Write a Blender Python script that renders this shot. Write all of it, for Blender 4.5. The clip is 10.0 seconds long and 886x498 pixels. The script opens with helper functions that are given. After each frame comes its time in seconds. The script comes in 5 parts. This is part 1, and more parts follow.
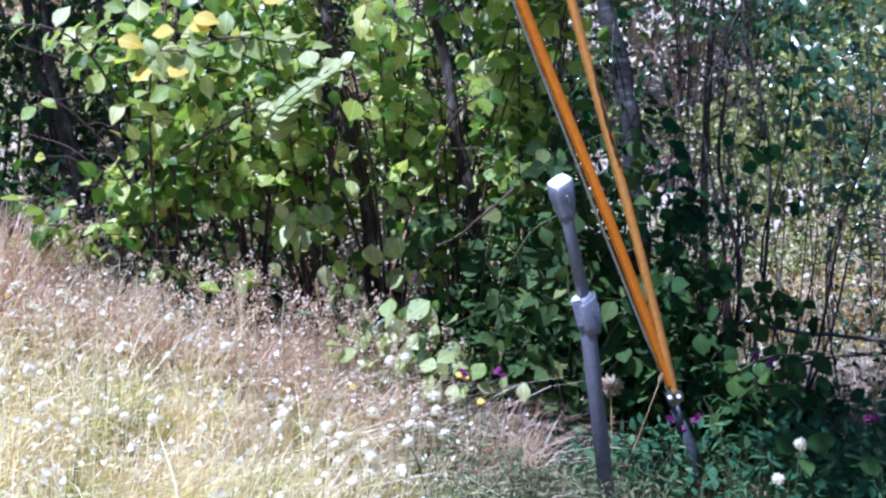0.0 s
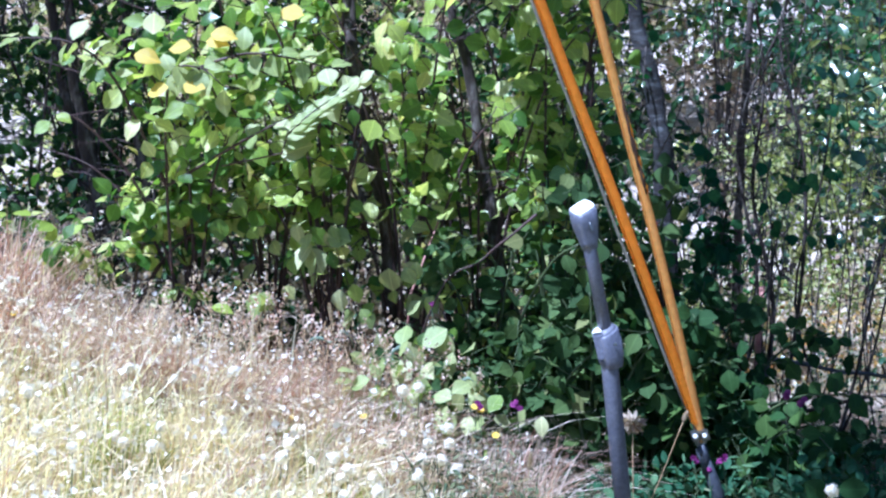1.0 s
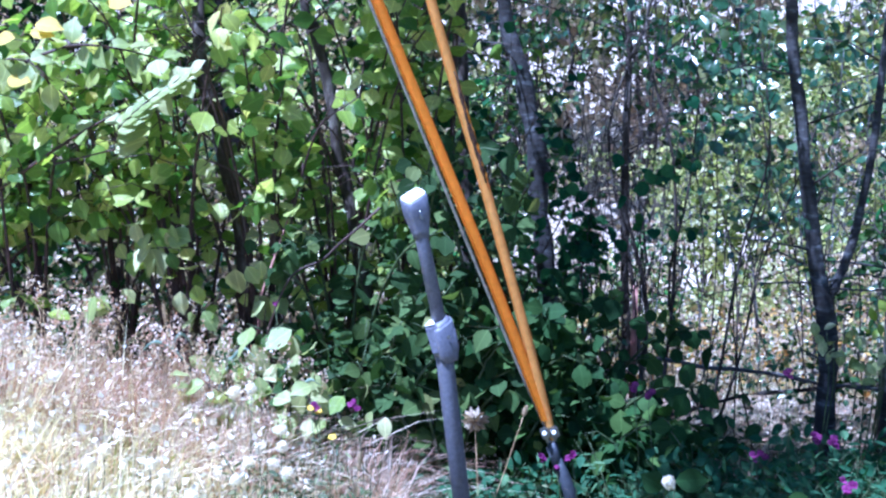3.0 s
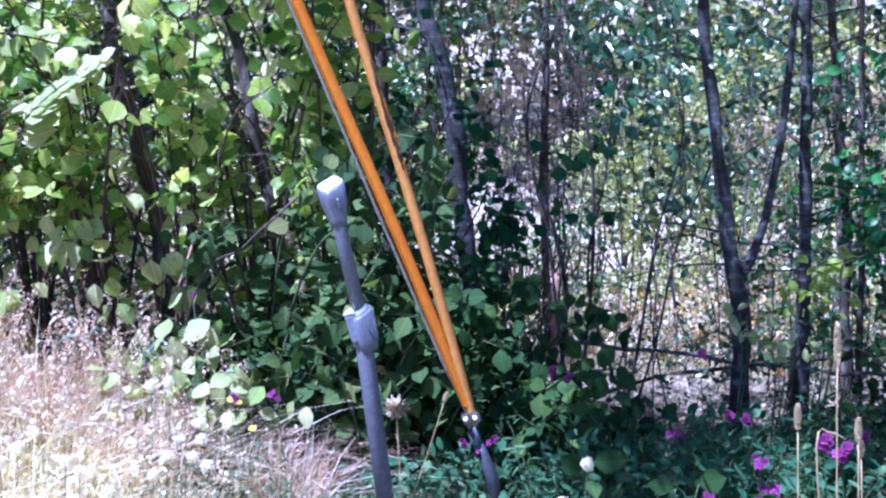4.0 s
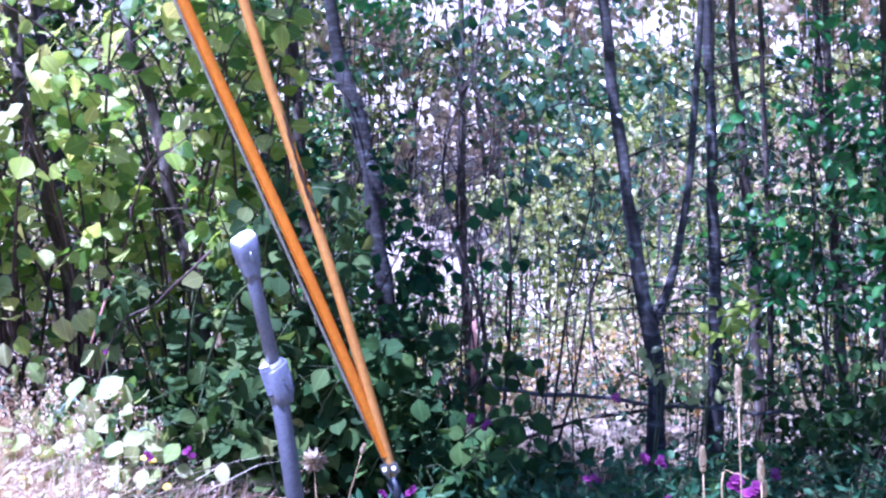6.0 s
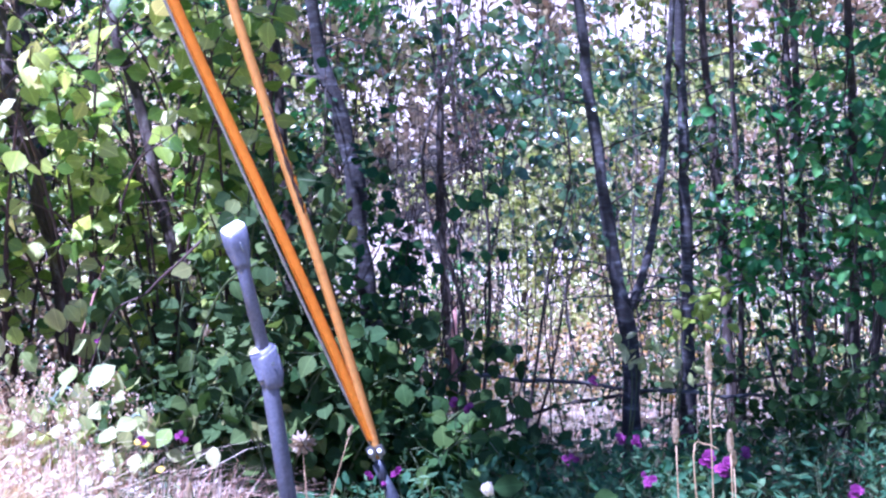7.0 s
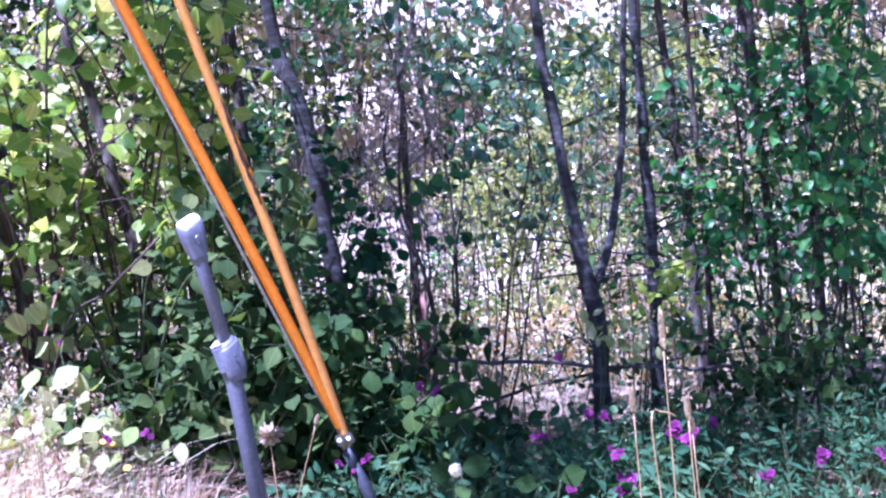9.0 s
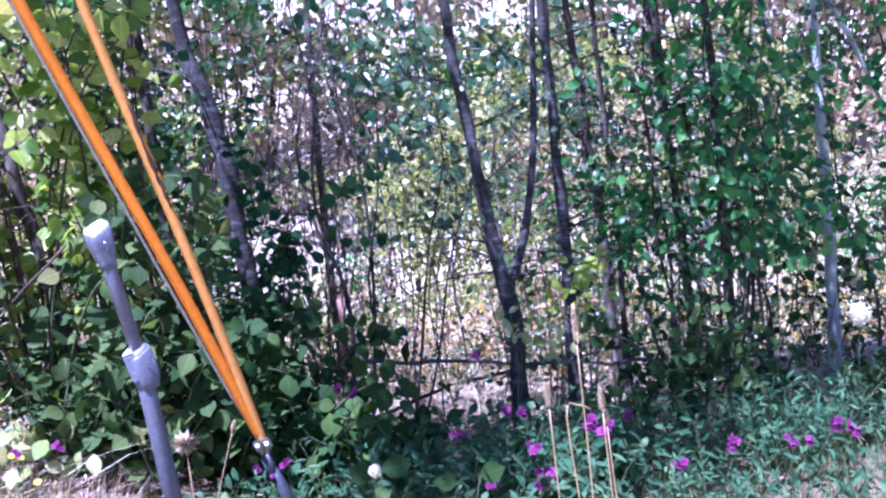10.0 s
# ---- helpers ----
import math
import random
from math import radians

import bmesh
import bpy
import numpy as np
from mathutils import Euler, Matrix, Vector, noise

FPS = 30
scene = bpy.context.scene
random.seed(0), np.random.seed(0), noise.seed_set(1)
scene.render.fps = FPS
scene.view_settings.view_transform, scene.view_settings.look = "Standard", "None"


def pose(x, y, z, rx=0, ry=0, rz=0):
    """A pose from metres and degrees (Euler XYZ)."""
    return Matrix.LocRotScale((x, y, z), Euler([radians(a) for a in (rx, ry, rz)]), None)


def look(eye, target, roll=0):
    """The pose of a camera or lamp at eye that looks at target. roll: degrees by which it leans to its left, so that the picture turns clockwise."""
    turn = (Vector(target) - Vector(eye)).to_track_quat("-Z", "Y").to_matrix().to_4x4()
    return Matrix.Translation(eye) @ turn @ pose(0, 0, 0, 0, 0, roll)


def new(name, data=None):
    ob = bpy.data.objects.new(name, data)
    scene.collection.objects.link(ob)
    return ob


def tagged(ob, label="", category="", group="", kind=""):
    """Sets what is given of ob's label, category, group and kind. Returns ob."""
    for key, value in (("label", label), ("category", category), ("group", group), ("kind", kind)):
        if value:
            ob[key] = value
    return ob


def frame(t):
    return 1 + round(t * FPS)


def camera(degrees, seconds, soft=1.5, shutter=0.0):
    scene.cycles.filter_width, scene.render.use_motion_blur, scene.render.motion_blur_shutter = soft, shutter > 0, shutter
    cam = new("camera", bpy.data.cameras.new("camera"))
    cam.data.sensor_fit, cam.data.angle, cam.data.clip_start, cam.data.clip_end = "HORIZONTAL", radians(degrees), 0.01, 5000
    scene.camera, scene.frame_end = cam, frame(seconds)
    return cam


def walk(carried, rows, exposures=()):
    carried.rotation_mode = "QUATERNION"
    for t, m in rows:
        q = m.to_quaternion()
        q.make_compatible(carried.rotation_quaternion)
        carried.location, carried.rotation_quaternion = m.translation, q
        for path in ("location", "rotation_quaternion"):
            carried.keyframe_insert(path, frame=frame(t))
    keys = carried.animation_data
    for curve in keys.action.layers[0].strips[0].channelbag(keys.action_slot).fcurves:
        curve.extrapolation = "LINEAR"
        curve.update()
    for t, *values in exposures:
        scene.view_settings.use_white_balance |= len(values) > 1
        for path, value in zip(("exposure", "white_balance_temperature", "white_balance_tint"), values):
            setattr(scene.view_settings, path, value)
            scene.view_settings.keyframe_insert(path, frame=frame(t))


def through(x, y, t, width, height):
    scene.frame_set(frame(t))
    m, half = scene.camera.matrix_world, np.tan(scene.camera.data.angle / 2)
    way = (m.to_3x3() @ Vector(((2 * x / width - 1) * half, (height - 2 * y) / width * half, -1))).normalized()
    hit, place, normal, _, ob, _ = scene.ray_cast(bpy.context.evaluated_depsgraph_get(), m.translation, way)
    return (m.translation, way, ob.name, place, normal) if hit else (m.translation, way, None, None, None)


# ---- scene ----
cam = camera(45.0, 10.0, soft=2.4)
# seconds, eye x y z, yaw to the left, pitch up, roll
PATH = [
    (0.0, -0.504, -0.359, 1.683, 6.29, -9.08, -0.56),
    (0.5, -0.530, -0.288, 1.703, 7.89, -8.22, 0.47),
    (1.0, -0.454, -0.204, 1.666, 8.22, -7.77, 0.42),
    (1.5, -0.305, -0.078, 1.621, 8.61, -6.91, 0.18),
    (2.0, -0.196, -0.011, 1.591, 8.21, -6.13, 0.00),
    (2.5, -0.093, -0.015, 1.521, 7.29, -5.97, -0.17),
    (4.0, -0.035, -0.012, 1.533, 1.57, -7.15, -0.73),
    (4.5, 0.001, 0.002, 1.551, 0.31, -5.54, -1.00),
    (5.0, 0.004, 0.016, 1.561, -0.92, -4.68, -1.22),
    (5.5, 0.014, 0.014, 1.556, -1.66, -4.68, -1.40),
    (7.0, -0.027, -0.176, 1.535, -3.75, -4.98, -1.70),
    (7.5, -0.046, -0.174, 1.525, -4.15, -5.01, -2.08),
    (8.0, -0.023, -0.175, 1.517, -4.21, -5.15, -2.70),
    (8.5, 0.007, -0.177, 1.509, -4.44, -5.36, -3.45),
    (9.0, 0.051, -0.176, 1.496, -4.74, -5.42, -4.30),
    (9.5, 0.072, -0.175, 1.491, -5.56, -5.47, -5.01),
    (9.8, 0.068, -0.178, 1.490, -7.05, -5.58, -5.12),
    (10.0, 0.060, -0.180, 1.489, -9.17, -5.68, -5.18),
]
EXPOSURES = [(0.0, 0.87, 4720, 21), (0.5, 1.07, 4580, 16), (1.0, 1.1, 4550, 16), (2.5, 1.29, 4230, 18), (4.0, 1.46, 4400, 31), (4.5, 1.5, 4360, 33), (5.5, 1.73, 4380, 40), (7.0, 1.79, 4550, 45), (10.0, 1.8, 4680, 46)]
walk(cam, [(t, pose(x, y, z, 0, 0, yaw) @ pose(0, 0, 0, 90 + pitch) @ pose(0, 0, 0, 0, 0, roll))
           for t, x, y, z, yaw, pitch, roll in PATH], EXPOSURES)

# ---- light ----
SUN = Vector((-0.35, -0.23, 0.91)).normalized()
world = bpy.data.worlds.new("sky")
scene.world = world
world.use_nodes = True
wn = world.node_tree
sky = wn.nodes.new("ShaderNodeTexSky")
sky.sky_type = "NISHITA"
sky.sun_disc = False
sky.sun_elevation = math.asin(SUN.z)
sky.sun_rotation = math.atan2(SUN.x, SUN.y)
wn.links.new(sky.outputs[0], wn.nodes["Background"].inputs[0])
wn.nodes["Background"].inputs[1].default_value = 0.044
sun = new("sun", bpy.data.lights.new("sun", "SUN"))
sun.data.energy, sun.data.angle, sun.data.color = 5.0, radians(0.6), (1.0, 0.95, 0.86)
sun.matrix_world = look(SUN * 40, (0, 0, 0))


# ---- materials ----
def material(name):
    m = bpy.data.materials.new(name)
    m.use_nodes = True
    nt = m.node_tree
    return m, nt, nt.nodes["Principled BSDF"]


def ramp_of(nt, stops, factor):
    r = nt.nodes.new("ShaderNodeValToRGB")
    els = r.color_ramp.elements
    while len(els) < len(stops):
        els.new(0.5)
    for el, (at, colour) in zip(els, stops):
        el.position, el.color = at, (*colour, 1)
    nt.links.new(factor, r.inputs[0])
    return r.outputs[0]


def noise_of(nt, scale, detail=4.0, rough=0.6, stretch=None, own=True):
    n = nt.nodes.new("ShaderNodeTexNoise")
    n.inputs["Scale"].default_value, n.inputs["Detail"].default_value, n.inputs["Roughness"].default_value = scale, detail, rough
    if own:
        tc = nt.nodes.new("ShaderNodeTexCoord")
        src = tc.outputs["Object"]
        if stretch:
            mp = nt.nodes.new("ShaderNodeMapping")
            mp.inputs["Scale"].default_value = stretch
            nt.links.new(src, mp.inputs[0])
            src = mp.outputs[0]
        nt.links.new(src, n.inputs["Vector"])
    return n.outputs["Fac"]


def mixed(nt, a, b, factor, kind="MIX"):
    x = nt.nodes.new("ShaderNodeMix")
    x.data_type, x.blend_type = "RGBA", kind
    for sock, v in ((x.inputs[0], factor), (x.inputs[6], a), (x.inputs[7], b)):
        if isinstance(v, (int, float)):
            sock.default_value = v
        elif isinstance(v, tuple):
            sock.default_value = (*v, 1)
        else:
            nt.links.new(v, sock)
    return x.outputs[2]


def bump_of(nt, bsdf, height, strength, distance=0.01):
    b = nt.nodes.new("ShaderNodeBump")
    b.inputs["Strength"].default_value, b.inputs["Distance"].default_value = strength, distance
    nt.links.new(height, b.inputs["Height"])
    nt.links.new(b.outputs[0], bsdf.inputs["Normal"])


def chance(nt):
    """A number of its own for each leaf, whether it is an object or an island of a joined mesh."""
    geo, info = nt.nodes.new("ShaderNodeNewGeometry"), nt.nodes.new("ShaderNodeObjectInfo")
    add = nt.nodes.new("ShaderNodeMath")
    add.operation = "ADD"
    nt.links.new(geo.outputs["Random Per Island"], add.inputs[0])
    nt.links.new(info.outputs["Random"], add.inputs[1])
    fr = nt.nodes.new("ShaderNodeMath")
    fr.operation = "FRACT"
    nt.links.new(add.outputs[0], fr.inputs[0])
    return fr.outputs[0]


def rib_pattern(nt):
    """Pale midrib and side veins from the leaf's own map."""
    uv = nt.nodes.new("ShaderNodeUVMap")
    sep = nt.nodes.new("ShaderNodeSeparateXYZ")
    nt.links.new(uv.outputs[0], sep.inputs[0])

    def maths(kind, a, b=0.0):
        n = nt.nodes.new("ShaderNodeMath")
        n.operation = kind
        for sock, v in zip(n.inputs, (a, b)):
            if isinstance(v, (int, float)):
                sock.default_value = v
            else:
                nt.links.new(v, sock)
        return n.outputs[0]

    across = maths("ABSOLUTE", sep.outputs[0])
    rib = maths("LESS_THAN", across, 0.022)
    side = maths("SINE", maths("MULTIPLY", maths("SUBTRACT", sep.outputs[1], maths("MULTIPLY", across, 0.75)), 46.0))
    return maths("MAXIMUM", rib, maths("MULTIPLY", maths("GREATER_THAN", side, 0.8), 0.14))


def leaf_material(name, stops, through=0.35, rough=0.45, vein=60.0, ribs=False, glow=(1.25, 1.3, 0.6)):
    m, nt, b = material(name)
    base = ramp_of(nt, stops, chance(nt))
    mottled = ramp_of(nt, [(0.3, (0.72, 0.72, 0.7)), (0.7, (1.15, 1.15, 1.1))], noise_of(nt, vein, 3))
    colour = mixed(nt, base, mottled, 1.0, "MULTIPLY")
    height = noise_of(nt, vein * 2, 2)
    if ribs:
        colour = mixed(nt, colour, mixed(nt, colour, (1.4, 1.35, 1.4), 1.0, "MULTIPLY"), rib_pattern(nt))
    nt.links.new(colour, b.inputs["Base Color"])
    b.inputs["Roughness"].default_value = rough
    bump_of(nt, b, height, 0.3, 0.004)
    tr = nt.nodes.new("ShaderNodeBsdfTranslucent")
    nt.links.new(mixed(nt, colour, glow, 1.0, "MULTIPLY"), tr.inputs[0])
    mx = nt.nodes.new("ShaderNodeMixShader")
    mx.inputs[0].default_value = through
    nt.links.new(b.outputs[0], mx.inputs[1])
    nt.links.new(tr.outputs[0], mx.inputs[2])
    nt.links.new(mx.outputs[0], nt.nodes["Material Output"].inputs[0])
    return m


def plain_material(name, stops, scale, rough=0.7, metal=0.0, bump=0.3, fine=None, stretch=None):
    m, nt, b = material(name)
    big = noise_of(nt, scale, 5, 0.65, stretch)
    colour = ramp_of(nt, stops, big)
    small = noise_of(nt, fine or scale * 9, 3, 0.6, stretch)
    colour = mixed(nt, colour, ramp_of(nt, [(0.3, (0.75, 0.75, 0.75)), (0.7, (1.15, 1.15, 1.15))], small), 1.0, "MULTIPLY")
    nt.links.new(colour, b.inputs["Base Color"])
    b.inputs["Roughness"].default_value, b.inputs["Metallic"].default_value = rough, metal
    bump_of(nt, b, small, bump, 0.006)
    return m


# wide spread of tones puts pale sheen and shaded leaves into the colour
SHRUB_LEAF = leaf_material("shrub leaf", [(0.0, (0.06, 0.14, 0.022)), (0.35, (0.2, 0.32, 0.05)), (0.65, (0.4, 0.5, 0.095)), (0.85, (0.6, 0.66, 0.24)), (0.96, (0.7, 0.71, 0.34)), (1.0, (0.66, 0.58, 0.15))], 0.46, 0.28, ribs=True)
# on the low shrub this pale colour also stands in for sunlight
PALE_LEAF = leaf_material("pale leaf", [(0.0, (0.3, 0.38, 0.13)), (0.6, (0.42, 0.47, 0.21)), (1.0, (0.54, 0.55, 0.3))], 0.35, 0.33, ribs=True)
YELLOW_LEAF = leaf_material("yellow leaf", [(0.0, (0.62, 0.45, 0.03)), (1.0, (0.72, 0.55, 0.08))], 0.35, 0.45, ribs=True)
# the next two leaf colours are darkened to carry the undergrowth's shade
SHADE_LEAF = leaf_material("shaded leaf", [(0.0, (0.018, 0.046, 0.016)), (0.6, (0.036, 0.088, 0.026)), (1.0, (0.09, 0.155, 0.04))], 0.3, 0.62, ribs=True)
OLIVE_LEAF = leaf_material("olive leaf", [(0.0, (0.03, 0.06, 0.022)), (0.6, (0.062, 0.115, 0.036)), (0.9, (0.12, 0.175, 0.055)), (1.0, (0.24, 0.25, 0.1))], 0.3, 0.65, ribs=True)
ALDER_LEAF = leaf_material("small tree leaf", [(0.0, (0.02, 0.062, 0.034)), (0.5, (0.052, 0.12, 0.066)), (0.85, (0.13, 0.21, 0.11)), (1.0, (0.32, 0.33, 0.16))], 0.32, 0.2)
ALDER_LEAF.node_tree.nodes["Principled BSDF"].inputs["Specular IOR Level"].default_value = 0.95
GREEN_LEAF = leaf_material("fresh leaf", [(0.0, (0.022, 0.11, 0.036)), (0.6, (0.052, 0.23, 0.066)), (1.0, (0.15, 0.4, 0.11))], 0.42, 0.38)
CURTAIN_LEAF = leaf_material("blue-green sapling leaf", [(0.0, (0.012, 0.055, 0.028)), (0.6, (0.026, 0.1, 0.045)), (1.0, (0.065, 0.17, 0.06))], 0.35, 0.5)
PEA_LEAF = leaf_material("pea leaf", [(0.0, (0.03, 0.094, 0.048)), (0.6, (0.062, 0.158, 0.084)), (1.0, (0.14, 0.24, 0.12))], 0.35, 0.65)
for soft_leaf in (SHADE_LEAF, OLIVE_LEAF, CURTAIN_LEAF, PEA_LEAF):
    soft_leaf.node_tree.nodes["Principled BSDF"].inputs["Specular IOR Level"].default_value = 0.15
# stops run from gap-dark to sun-bright, so leaf colour carries the light
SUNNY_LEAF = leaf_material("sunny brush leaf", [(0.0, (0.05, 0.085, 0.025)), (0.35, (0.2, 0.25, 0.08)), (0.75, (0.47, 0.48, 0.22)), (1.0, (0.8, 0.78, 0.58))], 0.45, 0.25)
STRAW = leaf_material("dry grass", [(0.0, (0.58, 0.44, 0.35)), (0.2, (0.84, 0.75, 0.63)), (0.7, (0.92, 0.87, 0.79)), (1.0, (0.95, 0.93, 0.89))], 0.5, 0.6, 90, glow=(1.18, 1.18, 0.68))
drift_nt = STRAW.node_tree
drift_in = drift_nt.nodes["Principled BSDF"].inputs["Base Color"]
drift_from = drift_in.links[0].from_socket
drift_nt.links.new(mixed(drift_nt, drift_from, ramp_of(drift_nt, [(0.32, (0.95, 1.0, 0.78)), (0.5, (1.02, 1.0, 0.98)), (0.66, (1.02, 0.9, 0.87))], noise_of(drift_nt, 1.6, 4)), 1.0, "MULTIPLY"), drift_in)
GRASS = leaf_material("green grass", [(0.0, (0.2, 0.24, 0.07)), (0.6, (0.42, 0.43, 0.17)), (1.0, (0.6, 0.56, 0.28))], 0.45, 0.5, 90)
# darker copy of the green grass, with the anchor's shade in its colour
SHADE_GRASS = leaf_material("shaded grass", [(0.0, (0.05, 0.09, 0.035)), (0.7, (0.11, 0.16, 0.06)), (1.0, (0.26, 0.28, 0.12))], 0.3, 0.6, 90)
RUSSET = leaf_material("russet seed grass", [(0.0, (0.42, 0.2, 0.13)), (0.4, (0.72, 0.53, 0.45)), (1.0, (0.92, 0.84, 0.8))], 0.35, 0.6, 90, glow=(1.12, 1.07, 0.74))
DRY_LEAF = leaf_material("dry pinkish leaf", [(0.0, (0.3, 0.2, 0.14)), (0.5, (0.58, 0.47, 0.38)), (1.0, (0.78, 0.7, 0.6))], 0.4, 0.4, glow=(1.12, 1.07, 0.74))
OCHRE_LEAF = leaf_material("ochre leaf", [(0.0, (0.42, 0.2, 0.05)), (0.5, (0.66, 0.44, 0.13)), (1.0, (0.82, 0.66, 0.3))], 0.4, 0.45, glow=(1.12, 1.07, 0.74))
STRAP_LEAF = leaf_material("strap leaf", [(0.0, (0.3, 0.42, 0.36)), (1.0, (0.45, 0.56, 0.5))], 0.3, 0.3)
# salmon colour of the stub stands in for sun on a stem
SALMON = plain_material("salmon sunlit wood", [(0.3, (0.42, 0.17, 0.16)), (0.7, (0.62, 0.34, 0.28))], 14, 0.7)
RUST_STRAW = leaf_material("rusty straw", [(0.0, (0.2, 0.09, 0.05)), (0.6, (0.42, 0.24, 0.15)), (1.0, (0.7, 0.52, 0.42))], 0.3, 0.6, 90, glow=(1.12, 1.07, 0.74))
WEED_LEAF = leaf_material("grey-green weed leaf", [(0.0, (0.07, 0.1, 0.05)), (0.6, (0.14, 0.18, 0.09)), (1.0, (0.3, 0.32, 0.17))], 0.35, 0.6)
SEED = leaf_material("grass seed head", [(0.0, (0.55, 0.42, 0.28)), (1.0, (0.75, 0.62, 0.46))], 0.2, 0.7, 150, glow=(1.12, 1.07, 0.74))
CLOCK = leaf_material("white seed head", [(0.0, (0.88, 0.85, 0.84)), (1.0, (0.95, 0.93, 0.92))], 0.4, 0.6, 150, glow=(1.12, 1.07, 0.74))
GOLD = leaf_material("yellow petal", [(0.0, (0.75, 0.5, 0.02)), (1.0, (0.85, 0.62, 0.05))], 0.2, 0.5, 150)
PINK = leaf_material("magenta petal", [(0.0, (0.14, 0.014, 0.12)), (0.6, (0.24, 0.03, 0.2)), (1.0, (0.38, 0.08, 0.32))], 0.3, 0.5, 150, glow=(1.12, 1.07, 0.74))
STEM = plain_material("reddish stem", [(0.3, (0.032, 0.018, 0.018)), (0.7, (0.105, 0.058, 0.055))], 14, 0.65)
GREEN_STEM = plain_material("green stem", [(0.3, (0.04, 0.065, 0.025)), (0.7, (0.1, 0.13, 0.05))], 20, 0.6)
STALK = plain_material("straw stalk", [(0.3, (0.4, 0.26, 0.13)), (0.7, (0.6, 0.44, 0.25))], 20, 0.6)
BARK = plain_material("grey tree bark", [(0.3, (0.016, 0.013, 0.014)), (0.45, (0.034, 0.032, 0.036)), (0.57, (0.058, 0.058, 0.066)), (0.69, (0.18, 0.19, 0.21))], 16, 0.85, 0, 1.0, 60, (0.7, 0.7, 2.4))
DARK_BARK = plain_material("dark tree bark", [(0.3, (0.02, 0.014, 0.012)), (0.52, (0.06, 0.045, 0.04)), (0.66, (0.2, 0.18, 0.17))], 16, 0.9, 0, 0.8, 40, (1, 1, 0.4))
PALE_BARK = plain_material("pale smooth bark", [(0.3, (0.34, 0.38, 0.4)), (0.7, (0.56, 0.61, 0.62))], 7, 0.7, 0, 0.4, 40, (1, 1, 0.5))
GREY_BARK = plain_material("weathered dead wood", [(0.35, (0.035, 0.033, 0.036)), (0.52, (0.09, 0.09, 0.1)), (0.68, (0.34, 0.35, 0.38))], 9, 0.75, 0, 0.6, 50, (0.4, 1, 1))
PIPE = plain_material("grey painted pipe", [(0.3, (0.125, 0.13, 0.18)), (0.7, (0.17, 0.175, 0.235))], 8, 0.38, 0.0, 0.12, 90)
PIPE_LOW = plain_material("weathered grey pipe", [(0.3, (0.105, 0.11, 0.15)), (0.7, (0.155, 0.16, 0.215))], 8, 0.5, 0.0, 0.2, 90)
GUARD = plain_material("orange-yellow plastic", [(0.3, (0.9, 0.36, 0.015)), (0.7, (0.96, 0.42, 0.025))], 5, 0.42, 0.0, 0.08, 60)
FADED = plain_material("faded orange plastic", [(0.3, (0.92, 0.53, 0.13)), (0.7, (0.96, 0.6, 0.18))], 5, 0.5, 0.0, 0.08, 60)
for plastic, glow in ((GUARD, (0.97, 0.46, 0.01)), (FADED, (1.0, 0.62, 0.15))):
    nt = plastic.node_tree
    lit = nt.nodes.new("ShaderNodeBsdfTranslucent")
    lit.inputs[0].default_value = (*glow, 1)
    both = nt.nodes.new("ShaderNodeMixShader")
    both.inputs[0].default_value = 0.55
    nt.links.new(nt.nodes["Principled BSDF"].outputs[0], both.inputs[1])
    nt.links.new(lit.outputs[0], both.inputs[2])
    nt.links.new(both.outputs[0], nt.nodes["Material Output"].inputs[0])
# near-white metal whose colour carries sunlit tops and bright glints
LIT_METAL = plain_material("lit pale metal", [(0.3, (0.8, 0.8, 0.81)), (0.7, (0.88, 0.88, 0.88))], 20, 0.45, 0.0, 0.1)
RUST = plain_material("brown scuff", [(0.3, (0.03, 0.014, 0.008)), (0.7, (0.1, 0.045, 0.018))], 30, 0.8)
STEEL = plain_material("galvanised steel", [(0.3, (0.2, 0.21, 0.22)), (0.7, (0.4, 0.41, 0.43))], 30, 0.28, 0.9, 0.15)
ROD = plain_material("weathered anchor steel", [(0.3, (0.04, 0.045, 0.06)), (0.7, (0.09, 0.1, 0.13))], 25, 0.5, 0.3, 0.3)
STRAND = plain_material("dull steel strand", [(0.3, (0.17, 0.17, 0.14)), (0.7, (0.36, 0.35, 0.3))], 60, 0.5, 0.3, 0.4)


# ---- building blocks ----
rng = np.random.default_rng(7)


def smooth(a, b, x):
    u = min(1.0, max(0.0, (x - a) / (b - a)))
    return u * u * (3 - 2 * u)


def ground_z(x, y):
    """Height of the ground: a bank that climbs to the west, a dip behind the trees and a far rise."""
    bank = 0.27 * min(5.0, max(0.0, -0.45 - x)) * smooth(0.6, 3.4, y) * (1 - 0.75 * smooth(5.0, 9.0, y))
    dip = -0.75 * smooth(5.6, 9.5, y)
    rise = 3.4 * smooth(13.0, 30.0, y) + 9.0 * smooth(26.0, 60.0, y)
    bumps = 0.05 * noise.noise((x * 0.9, y * 0.9, 0.3)) * smooth(0.5, 2.0, abs(y))
    return bank + dip + rise + bumps


def link(name, data, parent=None, label=""):
    ob = new(name, data)
    if parent is not None:
        ob.parent = parent
    if label:
        ob["label"] = label
    return ob


def mesh_of(name, verts, faces, mat, soft=True, uvs=None):
    me = bpy.data.meshes.new(name)
    me.from_pydata([tuple(v) for v in verts], [], faces)
    me.materials.append(mat)
    if uvs is not None:
        me.uv_layers.new(name="leaf").data.foreach_set("uv", uvs)
    if soft:
        me.polygons.foreach_set("use_smooth", [True] * len(me.polygons))
    me.update()
    return me


